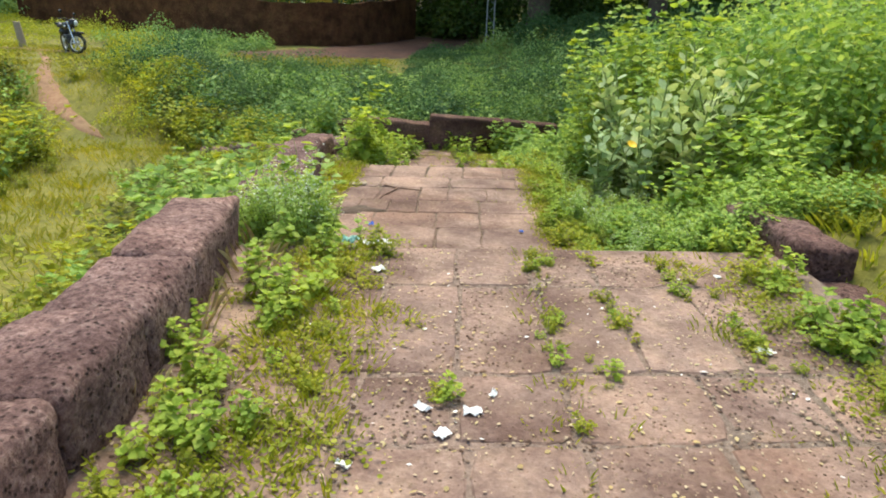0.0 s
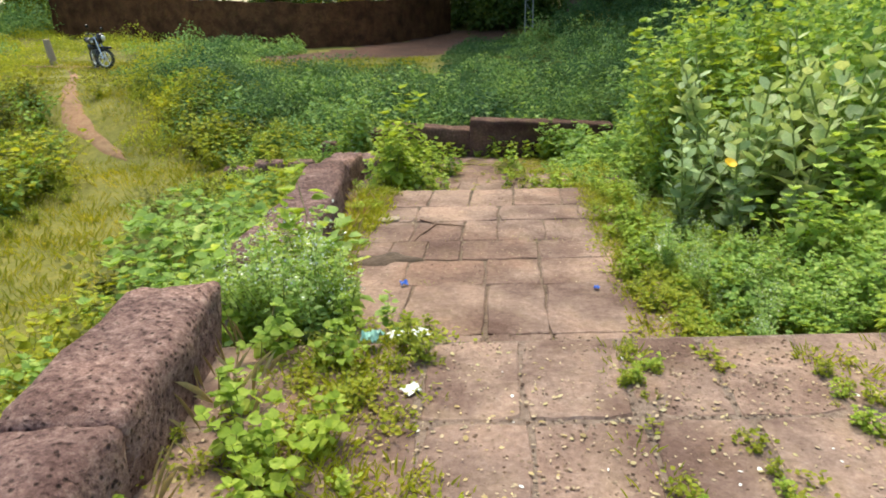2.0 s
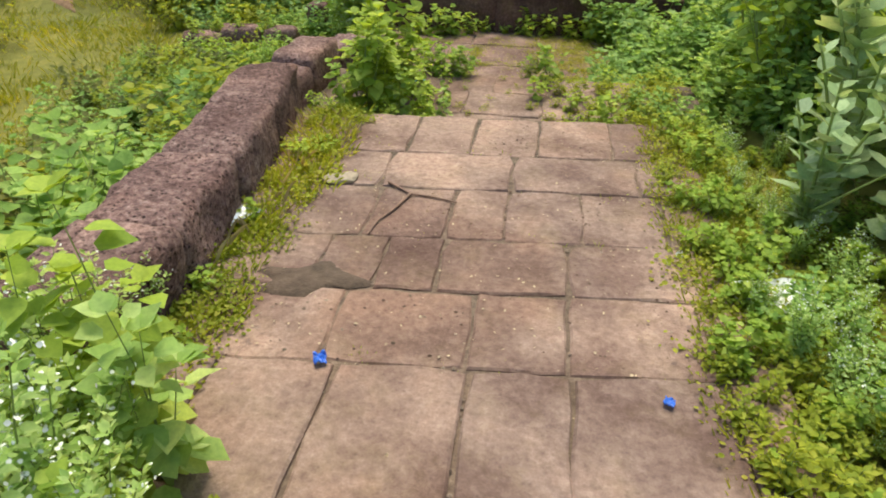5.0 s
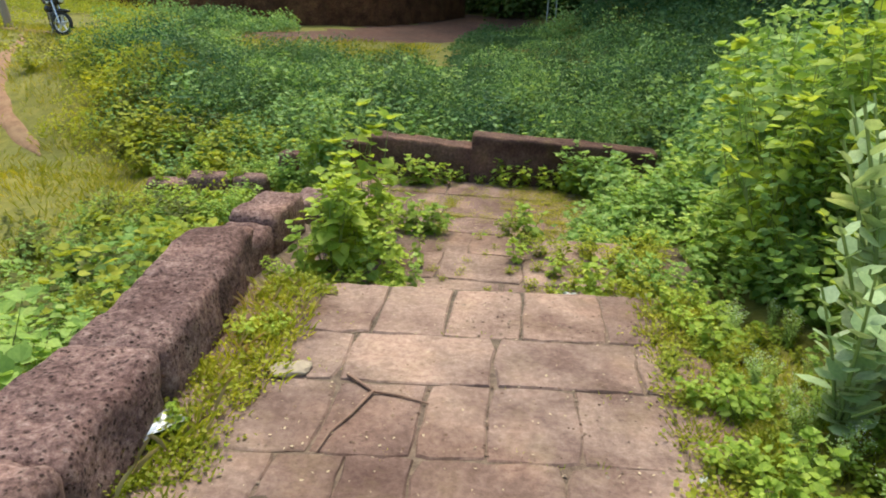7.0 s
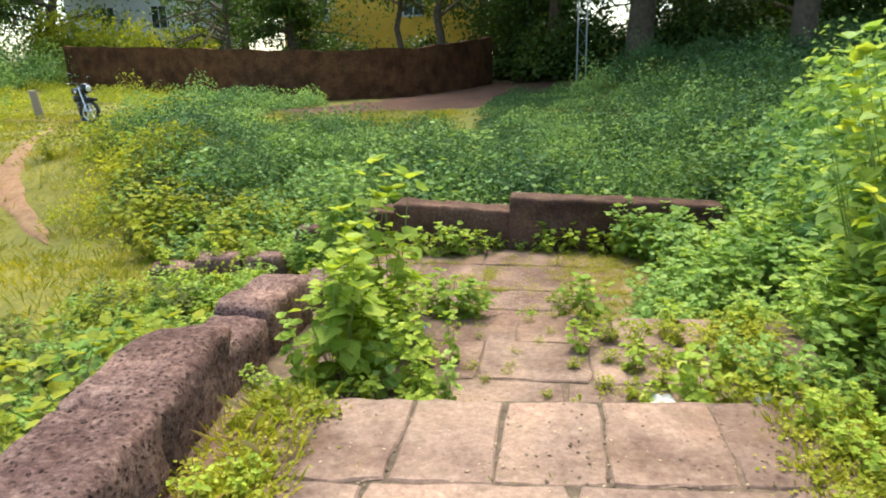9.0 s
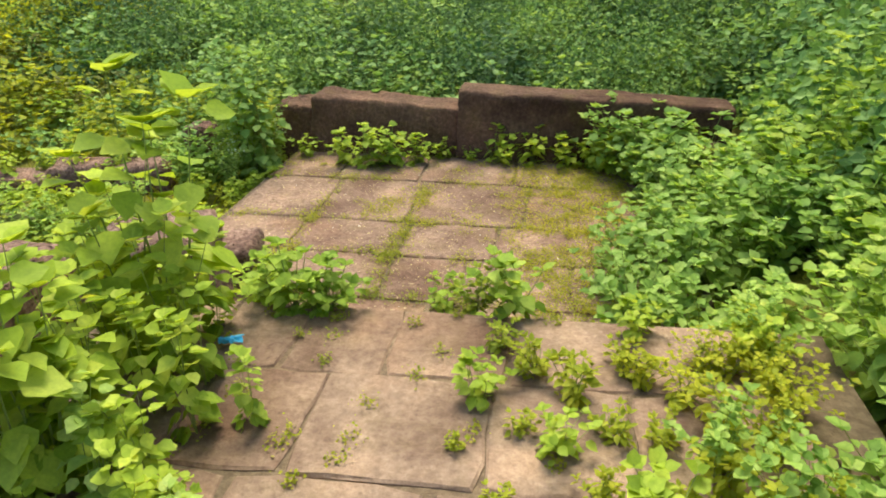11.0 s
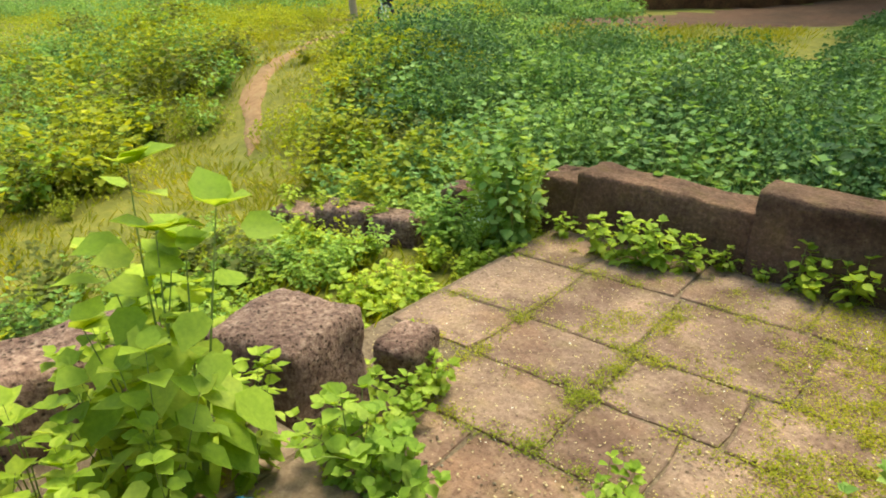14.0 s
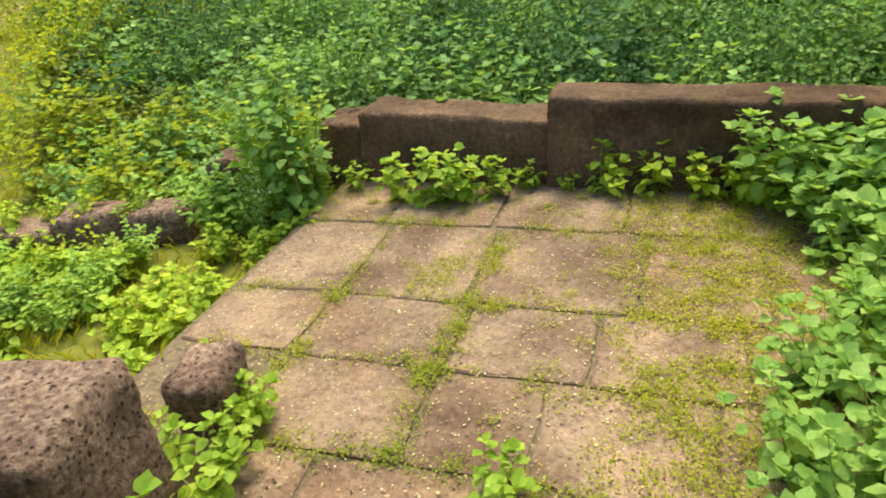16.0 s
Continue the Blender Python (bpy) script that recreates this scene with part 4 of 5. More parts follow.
for x, y, s in [(-0.45, 3.55, 0.8), (-0.35, 2.75, 0.6), (-0.32, 2.3, 0.5), (0.66, 3.76, 0.5), (0.73, 2.92, 0.45), (0.86, 2.65, 0.3), (0.74, 2.12, 0.5), (1.62, 3.7, 0.7), (1.5, 3.9, 0.5), (1.7, 3.5, 0.5), (0.19, 2.34, 0.4), (0.75, 4.1, 0.45), (-0.2, 3.95, 0.9), (-0.28, 4.05, 1.0), (-0.85, 2.1, 0.4)]:
    plant_at(YELLOW, x, y, s, rnd)
for x, y, s in [(-0.8, 4.36, 1.15), (-1.0, 4.33, 1.2), (-1.18, 4.38, 1.1), (-0.68, 4.42, 0.95), (-0.9, 4.45, 1.25), (-0.92, 4.62, 1.1), (-1.08, 4.5, 0.95), (-0.75, 4.55, 0.9), (-1.0, 4.85, 1.05), (-1.2, 4.6, 1.0), (-1.35, 4.75, 0.9), (-1.33, 5.1, 1.0), (-1.22, 5.25, 0.8), (-1.5, 4.95, 1.1), (-1.28, 5.5, 0.6)]:
    plant_at(FEATHER, x, y, s, rnd)
for x, y, s in [(-0.7, 4.45, 0.75), (-1.15, 4.35, 0.7), (-0.95, 4.3, 0.6), (-0.45, 4.4, 0.6), (-1.3, 4.55, 1.1), (-1.0, 5.0, 1.2), (-0.8, 4.8, 1.1), (-1.15, 4.85, 1.1), (-1.25, 5.1, 0.75), (-0.6, 4.3, 0.6), (-1.45, 4.3, 0.8), (-1.3, 4.15, 0.7)]:
    plant_at(TALL, x, y, s, rnd)
for x, y, s in [(-0.4, 4.35, 1.0), (-0.25, 4.45, 0.9), (-0.6, 4.6, 1.0), (-1.2, 4.7, 1.0), (-0.25, 4.7, 0.8), (-0.55, 4.3, 1.3), (-0.75, 4.25, 1.3), (-0.95, 4.2, 1.2), (-0.4, 4.6, 1.1), (-1.1, 4.2, 1.2), (-0.15, 4.4, 1.0)]:
    plant_at(YELLOW, x, y, s, rnd)
# the mound of leaves between the upper terrace and the right bank
for k in range(40):
    x, y = rnd.uniform(1.35, 3.2), rnd.uniform(4.6, 6.0)
    plant_at(SHRUB, x, y, rnd.uniform(0.45, 0.7) + 0.15 * max(0, x - 1.6), rnd)
for k in range(16):
    plant_at(YELLOW, rnd.uniform(0.95, 1.5), rnd.uniform(4.4, 5.6), rnd.uniform(0.6, 1.1), rnd)
for k in range(95):
    x, y = rnd.uniform(1.95, 4.2), rnd.uniform(5.8, 10.5)
    if x > 3.4:
        continue
    if x < 3.0 and 6.0 < y < 7.7:
        plant_at(SHRUB, x, y, rnd.uniform(0.45, 0.65), rnd)
        continue
    plant_at(SHRUB, x, y, rnd.uniform(0.85, 1.25) + 0.55 * max(0, x - 1.9), rnd)
for k in range(22):
    plant_at(SMALL, rnd.uniform(1.0, 1.4), rnd.uniform(5.4, 8.2), rnd.uniform(0.4, 0.9), rnd)
for x, y, s in [(1.72, 7.05, 0.82), (1.92, 7.3, 1.0), (2.2, 7.0, 1.15), (2.05, 6.7, 0.85), (2.6, 7.3, 1.2), (2.45, 6.5, 1.0), (2.05, 7.45, 1.15), (2.85, 6.9, 1.2), (2.9, 7.6, 1.25)]:
    plant_at(MILK, x, y, s, rnd, tilt=3)
for x, y, s in [(1.3, 5.75, 0.6), (1.42, 5.5, 0.7), (1.2, 6.0, 0.4)]:
    plant_at(FEATHER, x, y, s, rnd)
for x, y, s in [(2.5, 9.4, 0.85), (3.0, 9.9, 1.0), (2.35, 10.5, 0.9), (2.8, 11.3, 1.0), (3.3, 9.0, 1.0), (2.3, 8.8, 0.75), (3.4, 10.8, 1.15), (2.2, 11.9, 0.85), (2.7, 12.6, 0.95), (3.7, 8.2, 1.1), (3.2, 7.9, 0.9), (2.6, 8.3, 0.75), (4.0, 9.6, 1.2), (3.5, 12.0, 1.1), (4.3, 7.2, 1.1), (3.6, 6.6, 0.95), (4.4, 11.2, 1.2), (4.6, 8.4, 1.2), (2.25, 8.1, 0.8), (2.5, 7.95, 0.95), (2.95, 8.5, 1.1), (2.15, 8.75, 0.8), (2.75, 9.1, 1.05), (2.3, 9.7, 0.9), (2.7, 10.3, 1.05)]:
    plant_at(TOWER, x, y, s, rnd)
for k in range(20):
    plant_at(SHRUB, rnd.uniform(1.4, 2.5), rnd.uniform(4.4, 5.4), rnd.uniform(0.4, 0.6), rnd)
for k in range(60):
    plant_at((SMALL, YELLOW, FEATHER)[k % 3], rnd.uniform(1.45, 1.95), rnd.uniform(4.4, 8.4), rnd.uniform(0.55, 1.0) * (0.6 if k % 3 == 2 else 1), rnd)
for k in range(18):
    plant_at((YSHRUB, SMALL)[k % 2], rnd.uniform(2.65, 4.4), rnd.uniform(3.2, 5.6), rnd.uniform(0.45, 0.7), rnd)
# right of the step and the landing
for k in range(58):
    y = rnd.uniform(8.6, 13.5)
    x = rnd.uniform(1.5, 2.9)
    plant_at(SHRUB, x, y, rnd.uniform(0.75, 1.0) + 0.6 * max(0, x - 1.3), rnd)
for k in range(17):
    x, y = rnd.uniform(0.75, 1.4), rnd.uniform(9.2, 10.7)
    plant_at((YELLOW, SMALL)[k % 2], x, y, rnd.uniform(0.7, 1.15), rnd)
for x, y, s in [(1.45, 12.3, 1.15), (1.5, 12.8, 1.2), (1.4, 13.3, 1.1), (1.6, 11.7, 1.5), (1.75, 12.1, 1.7), (1.62, 12.5, 1.6), (1.8, 11.5, 1.8), (1.5, 13.6, 1.1), (1.5, 12.4, 0.95), (1.2, 10.2, 0.6), (1.3, 9.7, 0.6)]:
    plant_at(SHRUB, x, y, s, rnd)
for x, y, s in [(0.86, 11.15, 0.9), (0.98, 10.75, 1.05), (1.0, 11.6, 1.0), (1.15, 11.0, 1.1), (1.3, 12.1, 1.0), (1.4, 11.3, 1.25), (1.45, 12.5, 1.2), (1.3, 10.4, 1.0), (1.5, 11.9, 1.4), (1.5, 10.8, 1.3), (1.35, 12.9, 1.1), (0.9, 13.62, 1.25), (1.15, 13.55, 1.55), (1.45, 13.6, 1.7), (1.3, 13.25, 1.45), (1.7, 13.2, 1.8), (1.65, 12.6, 1.7)]:
    plant_at(HEART, x, y, s, rnd)
for x, y, s in [(1.18, 9.1, 0.6), (1.3, 9.3, 0.7), (1.2, 8.8, 0.55), (1.35, 9.0, 0.75), (1.05, 9.5, 0.5), (1.25, 9.6, 0.6)]:
    plant_at(YSHRUB, x, y, s, rnd)
for x, y, s in [(0.85, 9.05, 0.9), (1.0, 8.9, 1.2), (0.95, 9.3, 1.1), (1.1, 8.7, 1.1), (0.8, 9.4, 0.9), (1.05, 9.15, 1.2), (0.9, 8.75, 0.8)]:
    plant_at(YELLOW, x, y, s, rnd)
for x, y, s in [(0.3, 8.72, 0.9), (0.45, 8.62, 1.0), (0.62, 8.78, 1.2), (0.78, 8.66, 1.1), (0.5, 8.95, 1.1), (0.35, 9.05, 1.0), (0.68, 9.05, 1.3), (0.2, 9.2, 0.8), (0.9, 8.55, 1.2), (1.1, 8.6, 1.3), (1.25, 8.5, 1.3), (0.55, 9.25, 1.2), (0.15, 8.95, 0.7), (0.4, 9.4, 1.0), (1.35, 8.65, 1.2), (0.25, 9.55, 0.9), (0.12, 9.85, 1.2)]:
    plant_at((YELLOW, YELLOW, SMALL)[int(s * 10) % 3], x, y, s * (0.7 if x < 0.72 and y < 9.15 else 1.05), rnd)
for x, y, s in [(1.2, 8.75, 0.7), (1.4, 8.9, 0.85), (1.0, 9.0, 0.6), (1.5, 8.6, 0.8)]:
    plant_at(SHRUB, x, y, s, rnd)
for x, y, s in [(2.0, 9.0, 1.15), (2.3, 9.3, 1.3), (2.15, 9.9, 1.25), (2.6, 8.9, 1.35), (2.5, 10.0, 1.4), (2.9, 9.4, 1.5)]:
    plant_at(TOWER, x, y, s, rnd)
# left of the step: tall plants by the parapet
for x, y, s in [(-1.12, 8.55, 1.32), (-1.06, 8.6, 1.2), (-1.0, 8.75, 1.0), (-1.22, 8.66, 1.05), (-0.86, 8.5, 0.7), (-0.66, 8.42, 0.6), (-0.5, 8.4, 0.5), (-0.75, 8.62, 0.65), (-1.3, 8.45, 0.75)]:
    plant_at(TALL, x, y, s, rnd)
for x, y, s in [(-1.06, 9.36, 1.4), (-1.16, 9.26, 1.3), (-0.98, 9.22, 1.05), (-1.3, 9.28, 0.85), (-1.4, 9.5, 0.8), (-1.22, 9.15, 0.7), (-1.42, 9.2, 0.7), (-0.98, 9.5, 0.6), (-0.95, 8.95, 0.62), (-1.15, 8.9, 0.75), (-0.75, 8.88, 0.6), (-0.58, 8.95, 0.42), (-0.86, 9.15, 0.6)]:
    plant_at(BIGLEAF, x, y, s, rnd)
for x, y, s in [(-0.72, 9.75, 1.4), (-0.35, 9.85, 0.7), (0.29, 9.85, 1.3), (0.1, 10.1, 1.4), (-1.25, 9.6, 1.1), (-0.62, 9.72, 0.8), (-0.95, 8.35, 0.9), (-0.6, 8.3, 0.9), (-1.2, 8.3, 0.8), (-1.35, 8.15, 0.6), (-1.5, 8.3, 0.7), (-1.55, 8.55, 0.8), (-1.5, 8.8, 0.7), (-1.42, 8.1, 0.5), (-1.28, 8.05, 0.45), (-0.2, 10.75, 1.0), (-1.4, 10.9, 1.0), (-1.3, 10.45, 1.1), (-1.6, 10.6, 1.1)]:
    plant_at(SMALL, x, y, s, rnd)
for x, y, s in [(-2.45, 13.35, 0.98), (-2.62, 13.5, 0.85)]:
    plant_at(TOWER, x, y, s, rnd)
for x, y, s in [(-0.55, 9.76, 1.1), (-0.85, 9.78, 1.0), (-0.4, 9.95, 1.2), (0.4, 9.95, 1.2), (-1.38, 10.62, 1.1), (-1.42, 10.95, 1.0), (-1.75, 11.15, 1.0)]:
    plant_at(SMALL, x, y, s, rnd)
for x, y, s in [(0.55, 9.92, 1.2), (0.68, 10.05, 1.3), (0.8, 10.25, 1.2), (0.62, 10.3, 1.1), (0.9, 10.0, 1.3), (0.75, 10.5, 1.1)]:
    plant_at(YELLOW, x, y, s, rnd)
# on the landing
for x, y, s in [(-1.35, 13.35, 1.7), (-1.15, 13.45, 1.6), (-1.6, 13.4, 1.5), (-0.9, 13.5, 1.3), (-0.1, 13.65, 1.5), (0.26, 13.65, 1.5), (0.6, 13.6, 1.4), (1.1, 13.4, 1.7), (0.85, 13.6, 1.5), (-0.65, 13.7, 0.9), (1.3, 13.55, 1.9), (1.0, 13.55, 1.7), (1.35, 13.2, 1.8), (-2.1, 13.6, 1.0), (-0.4, 13.7, 0.7)]:
    plant_at(SMALL, x, y, s, rnd)
for k in range(34):
    plant_at((SMALL, YELLOW)[k % 3 == 0], rnd.uniform(-2.95, -2.3), rnd.uniform(10.6, 13.9), rnd.uniform(0.7, 1.4), rnd)
for x, y, s in [(-2.52, 13.6, 1.1), (-2.72, 13.0, 1.0)]:
    plant_at(FEATHER, x, y, s, rnd)
for x, y, s in [(-2.62, 13.4, 1.5), (-2.48, 13.2, 1.15), (-2.72, 13.2, 1.25), (-2.5, 13.55, 1.3)]:
    plant_at(TALL, x, y, s, rnd)
for k in range(12):
    plant_at(SMALL, rnd.uniform(-4.9, -3.4), rnd.uniform(12.1, 12.5), rnd.uniform(0.9, 1.4), rnd)
for k in range(16):
    plant_at(SHRUB, rnd.uniform(-5.0, -2.9), rnd.uniform(12.9, 14.6), rnd.uniform(0.85, 1.2), rnd)
for k in range(21):
    plant_at((SHRUB, SHRUB, YSHRUB)[k % 3], rnd.uniform(-5.2, -3.4), rnd.uniform(10.6, 13.6), rnd.uniform(0.6, 0.85), rnd)
for k in range(22):
    plant_at(YSHRUB, rnd.uniform(-9.0, -6.6), rnd.uniform(8.0, 11.2), rnd.uniform(0.5, 0.8), rnd)
for x, y, s in [(-4.7, 12.52, 0.9), (-4.45, 12.66, 0.8), (-4.15, 12.75, 0.9), (-3.75, 12.92, 0.7)]:
    plant_at(SMALL, x, y, s, rnd, z=-1.02)
# below the left parapets
for k in range(96):
    y = rnd.uniform(0.5, 12.5)
    plant_at((SHRUB, YSHRUB)[4.6 < y < 8 and rnd.random() < 0.7], rnd.uniform(-3.9, -2.3) - 0.4 * (y > 8), y, rnd.uniform(0.6, 0.9) + 0.45 * (4.5 < y < 8.6) - 0.1 * (y > 9.5), rnd)
for k in range(50):
    plant_at((SMALL, YELLOW)[k % 2], rnd.uniform(-2.5, -1.75) - 0.3 * (k % 3 == 0), rnd.uniform(0.5, 10.0), rnd.uniform(0.8, 1.5), rnd)


# ---- the field of low plants behind and around, as one mass ----
def field(name, label, spots, leaf, mat, seed, per=70, shape=DIAMOND):
    """Low domes of leaves over many spots (x, y, radius, height)."""
    rng, items = np.random.default_rng(seed), []
    for x, y, r, h in spots:
        n = int(per * (r / 0.4) ** 1.5)
        a, q = rng.uniform(0, 6.28, n), np.sqrt(rng.uniform(0, 1, n))
        zz = np.sqrt(np.clip(1 - q * q, 0, 1)) * rng.uniform(0.35, 1.1, n) * h * (1 + 0.15 * (rng.uniform(0, 1, n) > 0.95))
        b = np.stack([x + r * q * np.cos(a), y + r * q * np.sin(a), ground_z(x, y) + zz], 1)
        d = np.stack([np.cos(a) + rng.normal(0, 0.7, n), np.sin(a) + rng.normal(0, 0.7, n), rng.normal(-0.25, 0.6, n)], 1)
        nn = np.stack([1.2 * q * np.cos(a) + rng.normal(0, 0.55, n), 1.2 * q * np.sin(a) + rng.normal(0, 0.55, n), 0.75 * np.ones(n)], 1)
        items.append(leaf_arrays(b, d, nn, leaf * rng.uniform(0.6, 1.2, n) * (0.75 + 0.025 * max(0, y - 8)), shape, 1.0))
    return tagged(new(name, quick_mesh(name, *join_arrays(items), mat)), label, "undergrowth", kind="stuff")


def off_trail(x, y, clear):
    for (ax, ay), (bx, by) in zip(TRAIL, TRAIL[1:]):
        t = max(0, min(1, ((x - ax) * (bx - ax) + (y - ay) * (by - ay)) / ((bx - ax) ** 2 + (by - ay) ** 2)))
        if math.dist((x, y), (ax + t * (bx - ax), ay + t * (by - ay))) < clear:
            return False
    return True


def on_earth(x, y):
    return -8.5 < x < -0.8 and 24.6 < y < 38 and abs(x + 5.6 - 0.32 * (y - 25.5)) < 2.4


spots = []
while len(spots) < 1150:
    x, y = rnd.uniform(-13, 6), rnd.uniform(14.4, 30)
    lim = -6.5 - 0.75 * (y - 14.4)
    if math.dist((x, y), (-12.4, 21.6)) < 2.3 or math.dist((x, y), (-11.1, 19.7)) < 1.4 or x < lim + rnd.uniform(-1, 1) or (-8.8 < x < -1.6 and y > 20.9 + 0.25 * abs(x + 5.2)):
        continue
    low = 0.4 if -10.5 < x < 1 and y > 19 else 1.0
    spots.append((x, y, rnd.uniform(0.3, 0.75), low * rnd.uniform(0.3, 1.0) * (0.25 + 2.3 * abs(noise.noise((x * 0.5, y * 0.5, 9)))) * (1 + 0.5 * (x > 2))))
clumps = [[], []]
for _ in range(85):
    x, y = rnd.uniform(-10, 5), rnd.uniform(15.0, 22.5)
    if x > -6.2 - 0.75 * (y - 14.4):
        clumps[rnd.random() < 0.3].append((x, y, rnd.uniform(0.6, 1.15), rnd.uniform(0.8, 1.35) * (0.6 if y > 19 else 1)))
for _ in range(420):
    x, y = rnd.uniform(-12, 4), rnd.uniform(14.7, 21.3)
    if x > -6.2 - 0.75 * (y - 14.4):
        clumps[noise.noise((x * 0.35, y * 0.35, 20)) + rnd.uniform(-0.25, 0.25) > 0.05].append((x, y, rnd.uniform(0.35, 0.8), rnd.uniform(0.45, 1.0) * (0.6 if y > 18.5 else 1)))
field("undergrowth_clumps", "taller dark-green clumps rising from the undergrowth", clumps[0], 0.063, LEAF_FIELD, 37, 160)
field("undergrowth_clumps", "taller pale-green clumps rising from the undergrowth", clumps[1], 0.063, LEAF_CLUMP, 38, 152)
rim = [s for s in spots if s[0] < -3.6 - 0.75 * (s[1] - 14.4) + rnd.uniform(-1.6, 0.8)]
rest = [s for s in spots if s not in rim]
patch = [noise.noise((s[0] * 0.33, s[1] * 0.33, 40)) + rnd.uniform(-0.12, 0.12) for s in rest]
field("undergrowth", "yellow-green undergrowth along the edge of the meadow", rim, 0.065, LEAF_YELLOW, 30, 130)
field("undergrowth", "dense dark-green knee-high undergrowth filling the dip", [s for s, p in zip(rest, patch) if p < 0.04], 0.066, LEAF_FIELD, 31, 130)
field("undergrowth", "paler blue-green undergrowth in patches across the dip", [s for s, p in zip(rest, patch) if 0.04 <= p < 0.3], 0.074, LEAF_CLUMP, 50, 110)
field("undergrowth", "olive-yellow undergrowth in patches across the dip", [s for s, p in zip(rest, patch) if p >= 0.3], 0.06, LEAF_OLIVE, 51, 120)
for k in range(150):
    x, y = rnd.uniform(-9.0, 4.0), rnd.uniform(14.6, 20.5)
    if x > -5.6 - 0.75 * (y - 14.4):
        plant_at(BUSH, x, y, rnd.uniform(0.8, 1.5) * (0.75 if y > 18 else 1), rnd)
GRASSY = [(-8.0, 13.8), (-7.2, 12.8), (-6.2, 11.4), (-5.4, 8.4), (-5.1, 6.8), (-5.0, 2.0)]


def off_line(line, x, y, clear):
    for (ax, ay), (bx, by) in zip(line, line[1:]):
        t = max(0, min(1, ((x - ax) * (bx - ax) + (y - ay) * (by - ay)) / ((bx - ax) ** 2 + (by - ay) ** 2)))
        if math.dist((x, y), (ax + t * (bx - ax), ay + t * (by - ay))) < clear:
            return False
    return True


spots = []
while len(spots) < 260:
    x, y = rnd.uniform(-24, -3.6), rnd.uniform(2, 24)
    lim = -6.5 - 0.75 * max(0, y - 14.4)
    if math.dist((x, y), (-13.3, 22.5)) < 1.8 or y > 14.4 and x > lim + 0.6 or not off_trail(x, y, 0.7) or not off_line(GRASSY, x, y, 0.85 + rnd.uniform(0, 0.4)):
        continue
    if noise.noise((x * 0.3, y * 0.3, 4)) < 0.1:
        continue
    spots.append((x, y, rnd.uniform(0.25, 0.6), rnd.uniform(0.2, 0.65)))
for _ in range(330):
    x, y = rnd.uniform(-34, -15.5), rnd.uniform(16, 36)
    if off_trail(x, y, 1.0) and math.dist((x, y), (-13.3, 22.9)) > 2.2:
        spots.append((x, y, rnd.uniform(0.4, 0.9), rnd.uniform(0.2, 0.6)))
mounds = []
while len(mounds) < 165:
    x, y = rnd.uniform(-20, -7.6), rnd.uniform(8.5, 20)
    edge_x = -6.9 - 0.62 * max(0, y - 13.2)
    if x < edge_x - 0.2 and off_trail(x, y, 0.75) and off_line(GRASSY, x, y, 0.95) and noise.noise((x * 0.3, y * 0.3, 60)) > -0.2:
        mounds.append((x, y, rnd.uniform(0.45, 0.95), rnd.uniform(0.4, 0.95)))
field("meadow_bushes", "rounded yellow-green bushes beside the footpath", mounds[::2], 0.06, LEAF_YELLOW, 52, 110)
field("meadow_bushes", "rounded olive bushes beside the footpath", mounds[1::2], 0.06, LEAF_OLIVE, 54, 100)
for x, y, r, h in mounds:
    px, py = x + rnd.gauss(0, 0.4), y + rnd.gauss(0, 0.4)
    if off_trail(px, py, 0.65):
        plant_at(WILD, px, py, rnd.uniform(0.8, 1.45), rnd)
for k in range(46):
    f = 0.62 * rnd.random()
    x, y = -7.0 - 4.5 * f + rnd.uniform(0.6, 2.2), 14.4 + 5.5 * f + rnd.uniform(-0.6, 0.6)
    if off_trail(x, y, 0.6):
        plant_at(WILD, x, y, rnd.uniform(0.6, 1.1), rnd)
for k in range(26):
    plant_at(WILD, rnd.uniform(-3.6, -2.3), rnd.uniform(5.2, 9.2), rnd.uniform(0.7, 1.15), rnd)
for k in range(24):
    plant_at((BUSH, WILD)[k % 2], rnd.uniform(-5.6, -2.9), rnd.uniform(13.25, 14.6), rnd.uniform(0.7, 1.1), rnd)
for k in range(40):
    plant_at((SMALL, YELLOW, SMALL)[k % 3], rnd.uniform(-4.4, -2.35), rnd.uniform(10.4, 12.3), rnd.uniform(0.8, 1.4), rnd)
for k in range(12):
    plant_at(WILD, rnd.uniform(-5.8, -3.2), rnd.uniform(9.6, 11.6), rnd.uniform(0.45, 0.75), rnd)
field("meadow_plants", "loose yellow-green plants scattered over the meadow", spots, 0.06, LEAF_YELLOW, 32, 90)
spots = [(x, y, rnd.uniform(0.4, 0.8), rnd.uniform(0.5, 1.1)) for x, y in ((rnd.uniform(-19, -7.4), rnd.uniform(7.5, 16.5)) for _ in range(330)) if off_trail(x, y, 0.9) and off_line(GRASSY, x, y, 1.2) and x < -9 - 1.0 * max(0, y - 14) and noise.noise((x * 0.25, y * 0.25, 14)) > -0.12]
spots += [(rnd.uniform(-14.5, -8.0), rnd.uniform(26.6, 29.0), rnd.uniform(0.4, 0.7), rnd.uniform(0.3, 0.7)) for _ in range(60)]
spots += [(rnd.uniform(-32, -22.6), rnd.uniform(26.0, 38), rnd.uniform(0.6, 1.4), rnd.uniform(0.8, 2.6)) for _ in range(110)]
spots += [(x, y, rnd.uniform(0.5, 1.1), rnd.uniform(0.5, 1.1)) for x, y in ((rnd.uniform(-36, -19), rnd.uniform(13, 27)) for _ in range(170)) if noise.noise((x * 0.2, y * 0.2, 15)) > -0.15]
